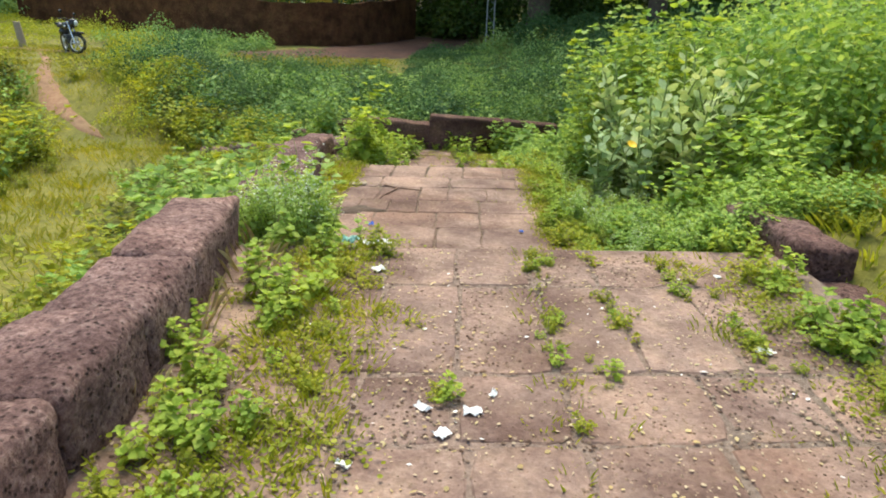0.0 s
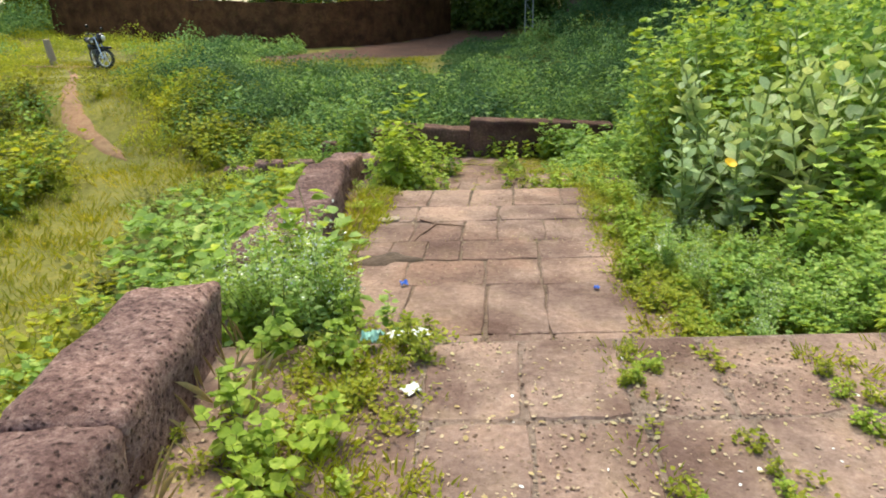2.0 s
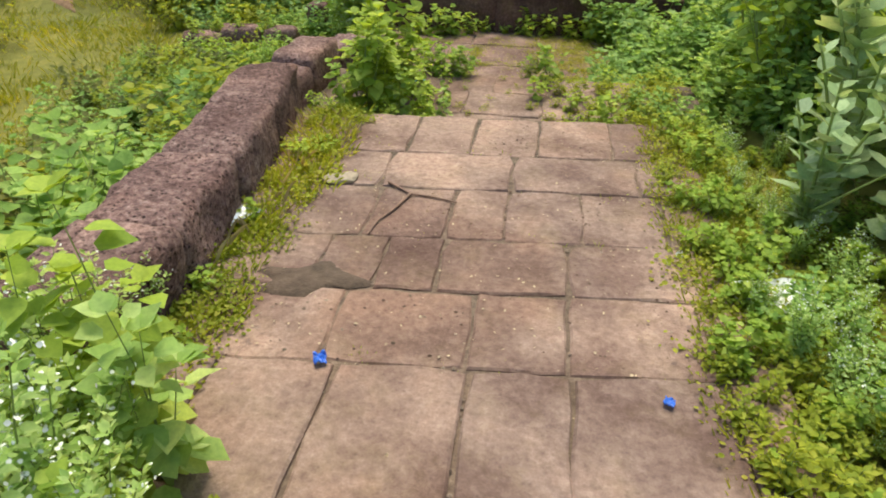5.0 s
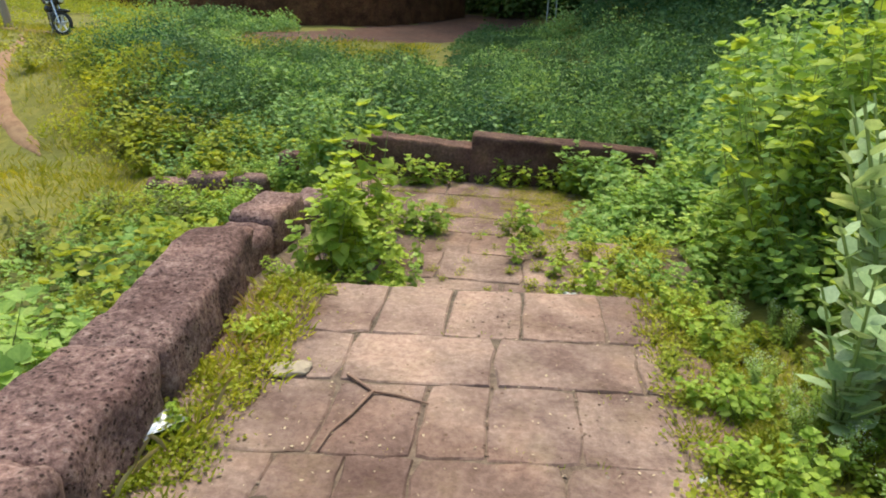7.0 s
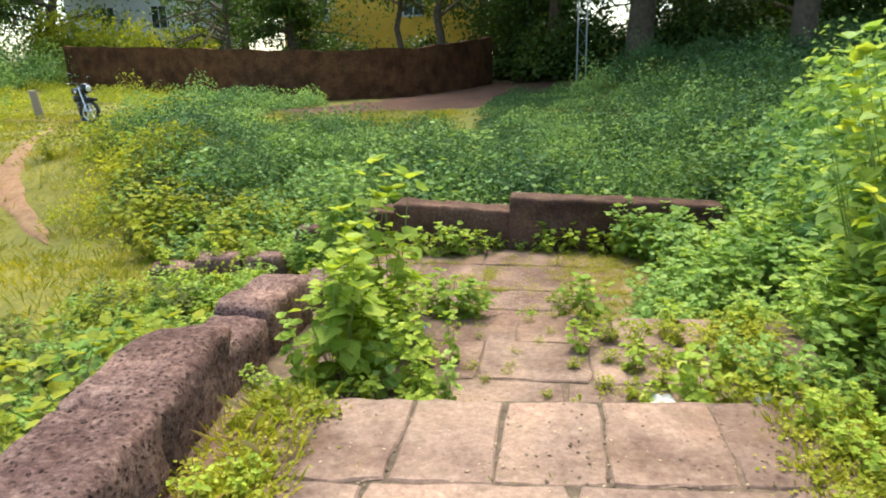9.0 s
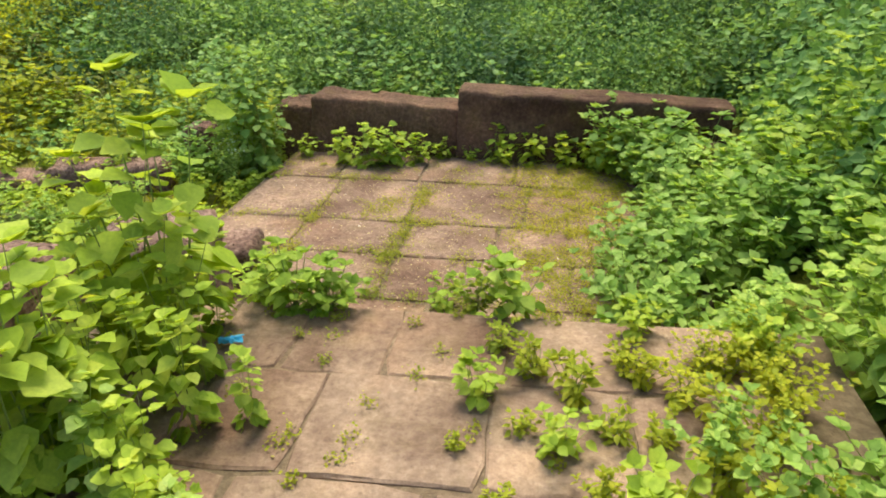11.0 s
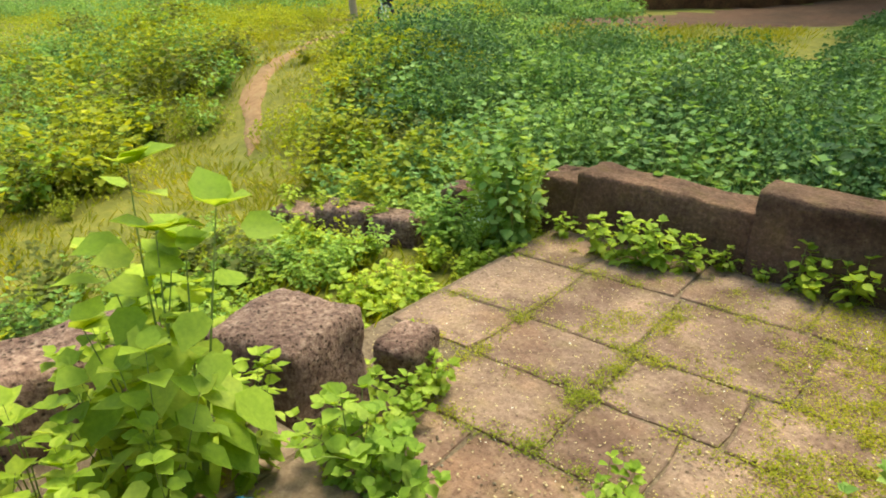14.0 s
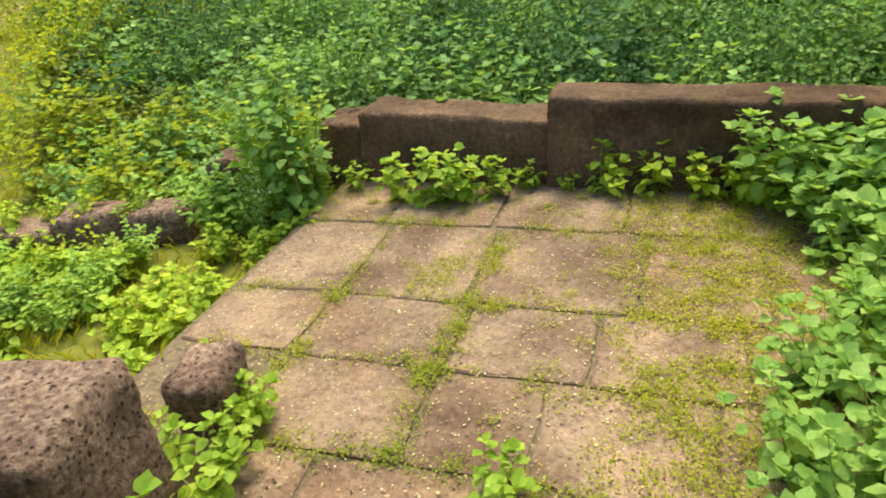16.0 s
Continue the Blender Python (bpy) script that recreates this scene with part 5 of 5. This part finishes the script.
spots += [(rnd.uniform(-70, -34), rnd.uniform(8, 36), rnd.uniform(1.0, 2.2), rnd.uniform(0.8, 2.0)) for _ in range(120)]
field("thicket", "clumps of mid-green bushes in the meadow", spots, 0.085, LEAF_CLUMP, 33, 80)
spots = [(rnd.uniform(3.3, 9.5), rnd.uniform(6.3, 16.5), rnd.uniform(0.5, 0.9), rnd.uniform(1.2, 2.3)) for _ in range(230)]
spots += [(rnd.uniform(2.6, 5.0), rnd.uniform(10.5, 16.5), rnd.uniform(0.4, 0.7), rnd.uniform(0.9, 1.5)) for _ in range(90)]
field("bank_shrubs", "tall leafy green shrubs crowding the bank", spots[:160], 0.12, LEAF_BROAD, 35, 165)
field("bank_shrubs", "tall blue-green shrubs crowding the bank", spots[160:], 0.12, LEAF_CLUMP, 39, 165)
spots = [(x, y, rnd.uniform(0.5, 1.0), rnd.uniform(0.5, 1.2)) for x, y in ((rnd.uniform(2.5, 16), rnd.uniform(15, 34)) for _ in range(420))]
field("bank_bushes", "tangled green bushes climbing the bank", spots, 0.13, LEAF_FIELD, 34, 75)

spots = [(rnd.uniform(-20, -2), rnd.uniform(38.5, 41.5), rnd.uniform(0.6, 1.2), rnd.uniform(1.2, 2.4)) for _ in range(70)]
spots += [(rnd.uniform(-1, 16), rnd.uniform(35, 42), rnd.uniform(0.8, 1.6), rnd.uniform(1.5, 3.6)) for _ in range(110)]
field("hedge", "bright yellow-green bushes rising behind the boundary wall", [(x, y, rnd.uniform(0.5, 1.0), (2.9 + 0.16 * (-17 - x)) * rnd.uniform(0.6, 1.0)) for x, y in ((rnd.uniform(-27, -17), rnd.uniform(36.5, 38.5)) for _ in range(70))], 0.15, LEAF_YELLOW, 46, 80)
field("hedge", "dark green hedge and scrub behind the wall", spots, 0.16, LEAF_TREE, 36, 60)

# ---- grass ----
near = [(rnd.gauss(-0.45, 0.18), rnd.uniform(1.5, 4.1), rnd.uniform(0.3, 0.7)) for _ in range(300)]
for k in range(26):
    plant_at((YELLOW, YELLOW, SMALL)[k % 3], rnd.gauss(-0.6, 0.2), rnd.uniform(1.4, 4.0), rnd.uniform(0.3, 0.75), rnd)
for k in range(30):
    plant_at((SMALL, YELLOW)[k % 2], rnd.uniform(1.95, 2.5), rnd.uniform(1.4, 3.9), rnd.uniform(0.5, 1.0), rnd)
for k in range(26):
    plant_at((SMALL, YELLOW, YELLOW)[k % 3], rnd.uniform(0.98, 1.35), rnd.uniform(4.5, 8.2), rnd.uniform(0.3, 0.75), rnd)
for k in range(16):
    plant_at((SMALL, YELLOW)[k % 2], rnd.uniform(-1.32, -1.08), rnd.uniform(5.2, 8.1), rnd.uniform(0.3, 0.7), rnd)
for k in range(14):
    plant_at((SMALL, YELLOW)[k % 2], rnd.uniform(-1.0, 1.2), rnd.uniform(8.32, 8.6), rnd.uniform(0.35, 0.7), rnd)
near += [(rnd.gauss(0.72, 0.06), rnd.uniform(1.6, 4.1), rnd.uniform(0.3, 0.6)) for _ in range(22)]
near += [(rnd.uniform(-1.35, -1.0), rnd.uniform(5.2, 8.1), rnd.uniform(0.4, 0.9)) for _ in range(190)]
near += [(0.95 + 0.9 * rnd.random() ** 1.3, rnd.uniform(4.5, 8.2), rnd.uniform(0.3, 0.65)) for _ in range(620)]
for k in range(90):
    plant_at((SMALL, YELLOW, YELLOW)[k % 3], 1.0 + 1.0 * rnd.random(), rnd.uniform(4.5, 8.3), rnd.uniform(0.25, 0.6), rnd)
for k in range(26):
    plant_at(FEATHER, rnd.uniform(1.35, 2.0), rnd.uniform(5.3, 8.0), rnd.uniform(0.25, 0.5), rnd)
near += [(rnd.uniform(1.5, 2.2), rnd.uniform(1.5, 4.2), rnd.uniform(0.3, 0.6)) for _ in range(60)]
near += [(rnd.uniform(-1.0, 1.0), rnd.choice((4.75, 5.5, 6.0, 6.45, 7.0, 7.5)) + rnd.gauss(0, 0.02), rnd.uniform(0.15, 0.3)) for _ in range(40)]
grass_patch("grass_tufts", "short yellow-green grass along the edges and joints of the paving", near, 26, 0.15, 0.115, 0.12, 41, LEAF_YELLOW)
straw = [(rnd.gauss(-0.95, 0.06), rnd.uniform(1.8, 4.1), rnd.uniform(0.6, 1.1)) for _ in range(18)]
straw += [(rnd.gauss(-1.27, 0.07), rnd.uniform(5.1, 8.1), rnd.uniform(0.5, 0.9)) for _ in range(26)]
grass_patch("dry_grass", "dry straw-coloured grass stems along the parapet foot", straw, 5, 0.14, 0.26, 0.016, 45, STRAW)
low = [(rnd.uniform(-2.2, 1.0), rnd.choice((10.83, 11.45, 12.05, 13.0)) + rnd.gauss(0, 0.035), rnd.uniform(0.35, 0.7)) for _ in range(170)]
low += [(rnd.choice((-0.66, -0.7, -1.5)) + rnd.gauss(0, 0.03), rnd.uniform(10.8, 12.9), rnd.uniform(0.35, 0.75)) for _ in range(90)]
low += [(0.75 + rnd.gauss(0, 0.4), rnd.uniform(10.2, 13.6), rnd.uniform(0.4, 0.8)) for _ in range(620)]
low += [(rnd.gauss(-0.95, 0.1), rnd.gauss(12.35, 0.12), 0.6) for _ in range(20)]
low += [(rnd.uniform(-2.25, 0.8), rnd.uniform(13.2, 13.8), rnd.uniform(0.3, 0.7)) for _ in range(60)]
low += [(rnd.uniform(-1.4, 0.6), rnd.uniform(8.3, 9.8), rnd.uniform(0.2, 0.4)) for _ in range(40)]
grass_patch("landing_grass", "low yellowish grass on the landing", low, 9, 0.15, 0.06, 0.16, 42, LEAF_YELLOW)


def creeping(name, label, spots, per, r, leaf, mat, seed, high=0.035):
    """Tiny leaves hugging the stone round many spots, in one mesh."""
    rng = np.random.default_rng(seed)
    c = np.repeat(np.array(spots), per, axis=0)
    n = len(c)
    xy = c[:, :2] + rng.normal(0, 1, (n, 2)) * r * c[:, 2:]
    z = np.array([tree_z(p, q) for p, q in xy]) + 0.024 + high * rng.uniform(0, 1, n) ** 2
    d = np.stack([rng.normal(0, 1, n), rng.normal(0, 1, n), rng.uniform(-0.1, 0.5, n)], 1)
    nn = np.stack([rng.normal(0, 0.4, n), rng.normal(0, 0.4, n), np.ones(n)], 1)
    return tagged(new(name, quick_mesh(name, *leaf_arrays(np.column_stack([xy, z]), d, nn, leaf * rng.uniform(0.5, 1.2, n), OVAL, 1.2), mat)), label, "ground cover", kind="stuff")


creeping("creeping_plants", "yellow-green creeping leaves in the joints of the landing", low, 44, 0.07, 0.0135, GRASS, 47)
edge = [(0.95 + 0.75 * rnd.random() ** 1.4, rnd.uniform(4.5, 8.25), rnd.uniform(0.4, 1.1)) for _ in range(230)]
edge += [(rnd.uniform(-1.35, -0.95), rnd.uniform(5.0, 8.1), rnd.uniform(0.4, 0.9)) for _ in range(150)]
edge += [(rnd.gauss(-0.5, 0.24), rnd.uniform(1.5, 4.15), rnd.uniform(0.4, 0.9)) for _ in range(130)]
edge += [(rnd.choice((0.72, 1.07, 1.52, 1.68)) + rnd.gauss(0, 0.03), rnd.uniform(2.4, 4.1), rnd.uniform(0.2, 0.5)) for _ in range(26)]
edge += [(rnd.uniform(1.85, 2.4), rnd.uniform(1.5, 4.1), rnd.uniform(0.5, 1.1)) for _ in range(120)]
creeping("creeping_plants", "low yellow-green creeping weeds along the edges of the paving", edge, 24, 0.07, 0.022, GRASS, 48, 0.05)
creeping("creeping_plants", "low grey-green creeping weeds along the edges of the paving", edge[::3], 20, 0.09, 0.026, LEAF_YELLOW, 49, 0.06)
meadow = [(x, y, rnd.uniform(0.7, 1.5)) for x, y in ((rnd.uniform(-20, -2.6), rnd.uniform(2, 25)) for _ in range(3600)) if off_trail(x, y, 0.3)]
grass_patch("meadow_grass", "yellowish meadow grass", meadow, 18, 0.32, 0.11, 0.13, 43)
bank = [(rnd.uniform(2.6, 9), rnd.uniform(0.5, 9), rnd.uniform(0.7, 1.4)) for _ in range(500)]
grass_patch("bank_grass", "bright green grass on the bank", bank, 26, 0.3, 0.14, 0.12, 44, LEAF_YELLOW)


# ---- leaf litter on the stone ----
def litter(name, label, count, box, seed, size, mat):
    rng = np.random.default_rng(seed)
    x, y = rng.uniform(box[0], box[1], count), rng.uniform(box[2], box[3], count)
    b = np.stack([x, y, [tree_z(p, q) + 0.026 for p, q in zip(x, y)]], 1)
    d = np.stack([rng.normal(0, 1, count), rng.normal(0, 1, count), rng.normal(0, 0.1, count)], 1)
    nn = np.stack([rng.normal(0, 0.2, count), rng.normal(0, 0.2, count), np.ones(count)], 1)
    return tagged(new(name, quick_mesh(name, *leaf_arrays(b, d, nn, size * rng.uniform(0.4, 1.3, count), OVAL, rng.uniform(0.4, 1.2, count)), mat)), label, "litter", kind="stuff")


litter("dry_leaves", "scattered dry leaf bits on the upper terrace", 2600, (-1.0, 2.3, 0.3, 4.1), 51, 0.018, DRY)
litter("dry_leaves", "pale straw bits on the upper terrace", 1100, (-1.0, 2.3, 0.3, 4.1), 56, 0.024, STRAW)
litter("dry_leaves", "scattered dry leaf bits on the middle terrace", 500, (-1.3, 1.2, 4.5, 7.9), 52, 0.016, DRY)
litter("dry_leaves", "pale leaf bits strewn over the landing", 2400, (-2.2, 1.0, 10.4, 13.7), 53, 0.015, DRY)
litter("dry_leaves", "straw-coloured leaf bits on the landing", 1700, (-2.2, 0.9, 10.4, 13.6), 57, 0.016, STRAW)
litter("paper_bits", "tiny white scraps on the landing stones", 130, (-2.1, 0.6, 10.6, 13.4), 54, 0.011, PAPER)
litter("paper_bits", "tiny white scraps on the upper stones", 60, (-0.6, 2.0, 1.0, 4.0), 55, 0.022, PAPER)


def gravel(name, label, count, box, seed, size):
    """Loose grit: flattened pebbles of a few faces, in one mesh."""
    rng = np.random.default_rng(seed)
    ring = np.array([(1, 0, 0), (0.4, 0.8, 0), (-0.7, 0.6, 0), (-0.9, -0.4, 0), (0.2, -0.9, 0), (0, 0, 0.6)])
    x, y = rng.uniform(box[0], box[1], count), rng.uniform(box[2], box[3], count)
    s = size * rng.uniform(0.25, 1.0, count) ** 1.5
    ang = rng.uniform(0, 6.28, count)
    ca, sa = np.cos(ang)[:, None], np.sin(ang)[:, None]
    z = np.array([tree_z(p, q) + 0.019 for p, q in zip(x, y)])
    vx = x[:, None] + s[:, None] * (ring[None, :, 0] * ca - ring[None, :, 1] * sa)
    vy = y[:, None] + s[:, None] * (ring[None, :, 0] * sa + ring[None, :, 1] * ca)
    vz = z[:, None] + s[:, None] * ring[None, :, 2]
    me = bpy.data.meshes.new(name)
    base = np.arange(count)[:, None] * 6
    tris = np.concatenate([base + np.array([(i, (i + 1) % 5, 5)]) for i in range(5)]).tolist()
    me.from_pydata(np.stack([vx, vy, vz], 2).reshape(-1, 3).tolist(), [], tris)
    me.materials.append(GRIT)
    return tagged(new(name, me), label, "gravel", kind="stuff")


gravel("gravel", "loose reddish grit strewn over the upper terrace", 15000, (-1.0, 2.4, 0.2, 4.2), 61, 0.0115)
gravel("gravel", "fine grit on the middle terrace", 2200, (-1.3, 1.3, 4.4, 8.1), 62, 0.011)
gravel("gravel", "fine grit on the landing stones", 1600, (-2.2, 1.3, 9.9, 13.8), 63, 0.012)


# ---- litter one can pick up ----
def crumpled(name, label, x, y, z, w, d, h, mat, seed, category="litter"):
    """A crumpled scrap: a folded sheet with thickness."""
    bm = bmesh.new()
    bmesh.ops.create_grid(bm, x_segments=9, y_segments=9, size=0.5)
    for v in bm.verts:
        q = Vector((v.co.x * 3.1 + seed, v.co.y * 3.1, seed * 1.7))
        n = noise.noise_vector(q)
        edge = 1 - 0.25 * abs(noise.noise((v.co.x * 4, v.co.y * 4, seed)))
        v.co = Vector(((v.co.x + 0.12 * n.x) * w * edge, (v.co.y + 0.12 * n.y) * d * edge, h * abs(noise.noise(q * 0.8)) * 1.0 + 0.006))
    bmesh.ops.solidify(bm, geom=bm.faces[:], thickness=0.003)
    ob = new(name, bm_mesh(name, bm, mat))
    ob.matrix_basis = pose(x, y, z, 0, 0, seed * 47 % 360)
    return tagged(ob, label, category)


for k, (x, y, w, d) in enumerate([(-0.22, 3.66, 0.11, 0.1), (1.69, 2.82, 0.11, 0.13), (0.15, 2.2, 0.1, 0.06), (0.34, 2.19, 0.11, 0.08), (0.23, 2.04, 0.09, 0.08), (1.82, 3.8, 0.07, 0.05), (-0.09, 1.83, 0.09, 0.04), (-0.3, 4.16, 0.32, 0.12), (0.42, 2.32, 0.06, 0.04), (1.12, 4.95, 0.12, 0.1), (0.96, 6.45, 0.06, 0.06)]):
    crumpled("paper_scrap", "crumpled scrap of white paper on the stone", x, y, tree_z(x, y) + 0.02, w * 0.65, d * 0.65, 0.03, PAPER, k + 1)
crumpled("plastic_bag", "torn white plastic bag in the weeds", 1.32, 6.12, -0.28, 0.3, 0.22, 0.16, PAPER, 31)
crumpled("foil_packet", "silvery foil packet lying by the parapet", -1.27, 6.38, -0.24, 0.2, 0.13, 0.03, FOIL, 32)
crumpled("bottle_cap", "small blue plastic scrap on the paving", -0.52, 5.42, -0.26, 0.06, 0.05, 0.03, BLUE, 33)
crumpled("bottle_cap", "small blue plastic scrap at the paving edge", 0.77, 5.41, -0.26, 0.04, 0.04, 0.02, BLUE, 34)
crumpled("sweet_wrapper", "crumpled bright blue and white wrapper", -0.87, 9.4, -0.48, 0.1, 0.06, 0.04, CYAN, 35)
crumpled("plastic_scrap", "pale green plastic scrap caught in weeds", -0.45, 4.02, 0.05, 0.1, 0.08, 0.07, AQUA, 36)
crumpled("paper_scrap", "white paper caught in weeds at the step", 0.6, 8.5, -0.48, 0.16, 0.12, 0.07, PAPER, 37)
crumpled("paper_scrap", "white paper caught in weeds at the step", 1.1, 8.55, -0.48, 0.16, 0.12, 0.08, PAPER, 38)

bm = bmesh.new()
rings = []
for f, h in ((1.0, -0.284), (0.9, -0.274), (0.5, -0.266)):
    rings.append([bm.verts.new((-0.77 + f * (0.24 + 0.07 * math.sin(3 * a + 1) + 0.03 * math.sin(7 * a)) * math.cos(a), 5.95 + f * (0.13 + 0.05 * math.sin(2 * a) + 0.025 * math.sin(5 * a + 2)) * math.sin(a), h)) for a in np.linspace(0, 2 * math.pi, 28, endpoint=False)])
for p, q in zip(rings, rings[1:]):
    for i in range(28):
        bm.faces.new((p[i], p[(i + 1) % 28], q[(i + 1) % 28], q[i]))
bm.faces.new(rings[-1])
tagged(new("mud_patch", bm_mesh("mud_patch", bm, MUD, True)), "dark damp mud caked on the paving", "mud", kind="structure")

stick = thing("forked_stick", "dry forked brown stick lying on the slabs", "stick")
for pts in ([(-0.6, 6.96, -0.268), (-0.45, 6.84, -0.27), (-0.32, 6.83, -0.272), (-0.18, 6.79, -0.273)], [(-0.45, 6.84, -0.27), (-0.5, 6.66, -0.271), (-0.56, 6.52, -0.272), (-0.58, 6.38, -0.273)]):
    part("branch", quick_mesh("branch", *tube_arrays([pts], 0.009, 0.004, 7), TWIG, True), stick)
flat = ball("flat_stone", 0.1, 0.065, 0.016, STONE_PALE, None, (-0.89, 6.96, -0.27, 0, 0, 20), "", 0.35)
tagged(flat, "small flat pale stone lying on the paving", "stone")


# ---- a yellow flower among the milkweed ----
flower = thing("yellow_flower", "single bright yellow flower head among grey-green leaves", "flower", m=pose(1.86, 6.42, 0.36, 35, 0, 20))
for k in range(12):
    a = 2 * math.pi * k / 12
    part("petal", quick_mesh("petal", *leaf_arrays([(0, 0, 0)], [(math.cos(a), math.sin(a), 0.25)], [(0, 0, 1)], 0.055, OVAL), PETAL_Y), flower)
part("stem", quick_mesh("stem", *tube_arrays([[(0, 0, 0), (0.02, 0.05, -0.3), (0.0, 0.1, -0.75)]], 0.005, 0.006, 5), STEM), flower)


# ---- trees behind the wall ----
def tree(x, y, height, crown, seed, label, leaves=7000, leaf=0.22, trunk=0.22, low=0.35):
    rng = np.random.default_rng(seed)
    z = ground_z(x, y) - 0.1
    ob = thing("tree", label, "tree", "trees behind the wall", m=pose(x, y, z))
    t = np.linspace(0, 1, 8)
    wob = rng.normal(0, 0.25, (8, 2)) * t[:, None]
    main = np.stack([wob[:, 0], wob[:, 1], height * 0.75 * t], 1)
    part("trunk", quick_mesh("trunk", *tube_arrays([main], trunk, trunk * 0.3, 9), BARK, True), ob)
    limbs, tips = [], []
    for k in range(16):
        f = rng.uniform(low, 1.0)
        p = np.array([np.interp(f, t, main[:, i]) for i in range(3)])
        a = rng.uniform(0, 6.28)
        ln = crown * rng.uniform(0.5, 1.0) * (1.15 - 0.5 * f)
        q = p + np.array([math.cos(a) * ln, math.sin(a) * ln, rng.uniform(-0.05, 0.45) * ln])
        mid = (p + q) / 2 + np.array([0, 0, 0.15 * ln])
        limbs.append([p, mid, q])
        tips += [mid, q, (mid + q) / 2]
        for _ in range(2):
            r = q + rng.normal(0, 0.35 * crown, 3) * np.array([1, 1, 0.5])
            limbs.append([mid, r])
            tips.append(r)
    tagged(part("limb", quick_mesh("limb", *tube_arrays(limbs, trunk * 0.32, 0.015, 5), BARK, True), ob), kind="stuff")
    tips = np.array(tips)
    c = tips[rng.integers(0, len(tips), leaves)]
    b = c + rng.normal(0, 1, (leaves, 3)) * np.array([0.42, 0.42, 0.3]) * crown * 0.3
    d = rng.normal(0, 1, (leaves, 3)) + np.array([0, 0, -0.4])
    nn = rng.normal(0, 0.5, (leaves, 3)) + np.array([0, 0, 1])
    part("crown", quick_mesh("crown", *leaf_arrays(b, d, nn, leaf * rng.uniform(0.6, 1.2, leaves), DIAMOND * np.array([1, 0.75, 1])), LEAF_TREE), ob)
    return ob


tree(-15.5, 36.5, 8, 3.4, 1, "leafy tree behind the boundary wall", 1600)
tree(-11.0, 33.2, 7, 2.2, 2, "tree leaning over the boundary wall", 5000)
tree(-7.0, 37.0, 8.5, 3.0, 3, "leafy tree in front of the yellow house", 1500, 0.22, 0.2, 0.5)
tree(0.2, 38.0, 13, 7.5, 4, "large dark tree shading the wall and red earth", 16000, 0.26, 0.4, 0.42)
tree(3.4, 33.5, 15, 9.5, 5, "large spreading tree with a thick trunk on the bank", 26000, 0.27, 0.6, 0.5)
tree(7.5, 27.5, 15, 8.5, 6, "broad shade tree on the bank", 22000, 0.26, 0.4, 0.55)
tree(13.0, 24.0, 10, 4.5, 7, "broad shade tree on the bank", 9000, 0.24, 0.35, 0.3)
tree(-26.0, 38.0, 10, 4.5, 8, "dense dark tree at the corner of the meadow", 9000, 0.24, 0.35, 0.35)
tree(-31.0, 32.0, 9, 4.5, 9, "dense dark tree at the corner of the meadow", 10000, 0.24, 0.35, 0.15)
tree(-13.5, 40.0, 8, 3.6, 12, "leafy tree hanging over the boundary wall", 2200, 0.24, 0.25, 0.1)
tree(-1.2, 41.5, 9, 3.8, 13, "dark leafy tree at the wall corner", 8000, 0.24, 0.25, 0.15)
tree(-18.8, 39.5, 7, 3.0, 14, "leafy tree by the white house", 1200, 0.24, 0.2, 0.1)
tree(10.5, 36.0, 11, 5.5, 15, "broad shade tree on the bank", 10000, 0.26, 0.4, 0.1)
tree(17.0, 32.0, 10, 5.5, 16, "broad shade tree on the bank", 10000, 0.26, 0.4, 0.1)
tree(0.5, 46.0, 10, 5.5, 17, "dark tree behind the bank", 10000, 0.28, 0.4, 0.05)
tree(5.0, 44.0, 13, 6.0, 10, "tall dark tree behind the bank", 12000, 0.28, 0.45, 0.2)
tree(-5.2, 36.5, 10, 4.5, 18, "leafy tree hanging over the wall before the yellow house", 3200, 0.24, 0.25, 0.38)
tree(-30.0, 50.0, 13, 6.5, 19, "tall dark tree behind the white house", 9000, 0.34, 0.4, 0.1)
tree(-40.0, 42.0, 12, 6.5, 20, "tall dark tree behind the meadow", 9000, 0.34, 0.4, 0.05)
tree(-17.0, 55.0, 13, 6.5, 21, "tall dark tree behind the houses", 9000, 0.36, 0.4, 0.1)
tree(-3.5, 57.0, 14, 6.5, 22, "tall dark tree behind the houses", 9000, 0.36, 0.4, 0.1)
tree(-19.5, 47.0, 10, 4.0, 11, "leafy tree between the houses", 6000, 0.28, 0.3, 0.3)
for kinds in (SHRUB, BUSH, WILD, TOWER, TALL, BIGLEAF, HEART, SMALL, YELLOW, YSHRUB, MILK, FEATHER):
    drop_unused(kinds)
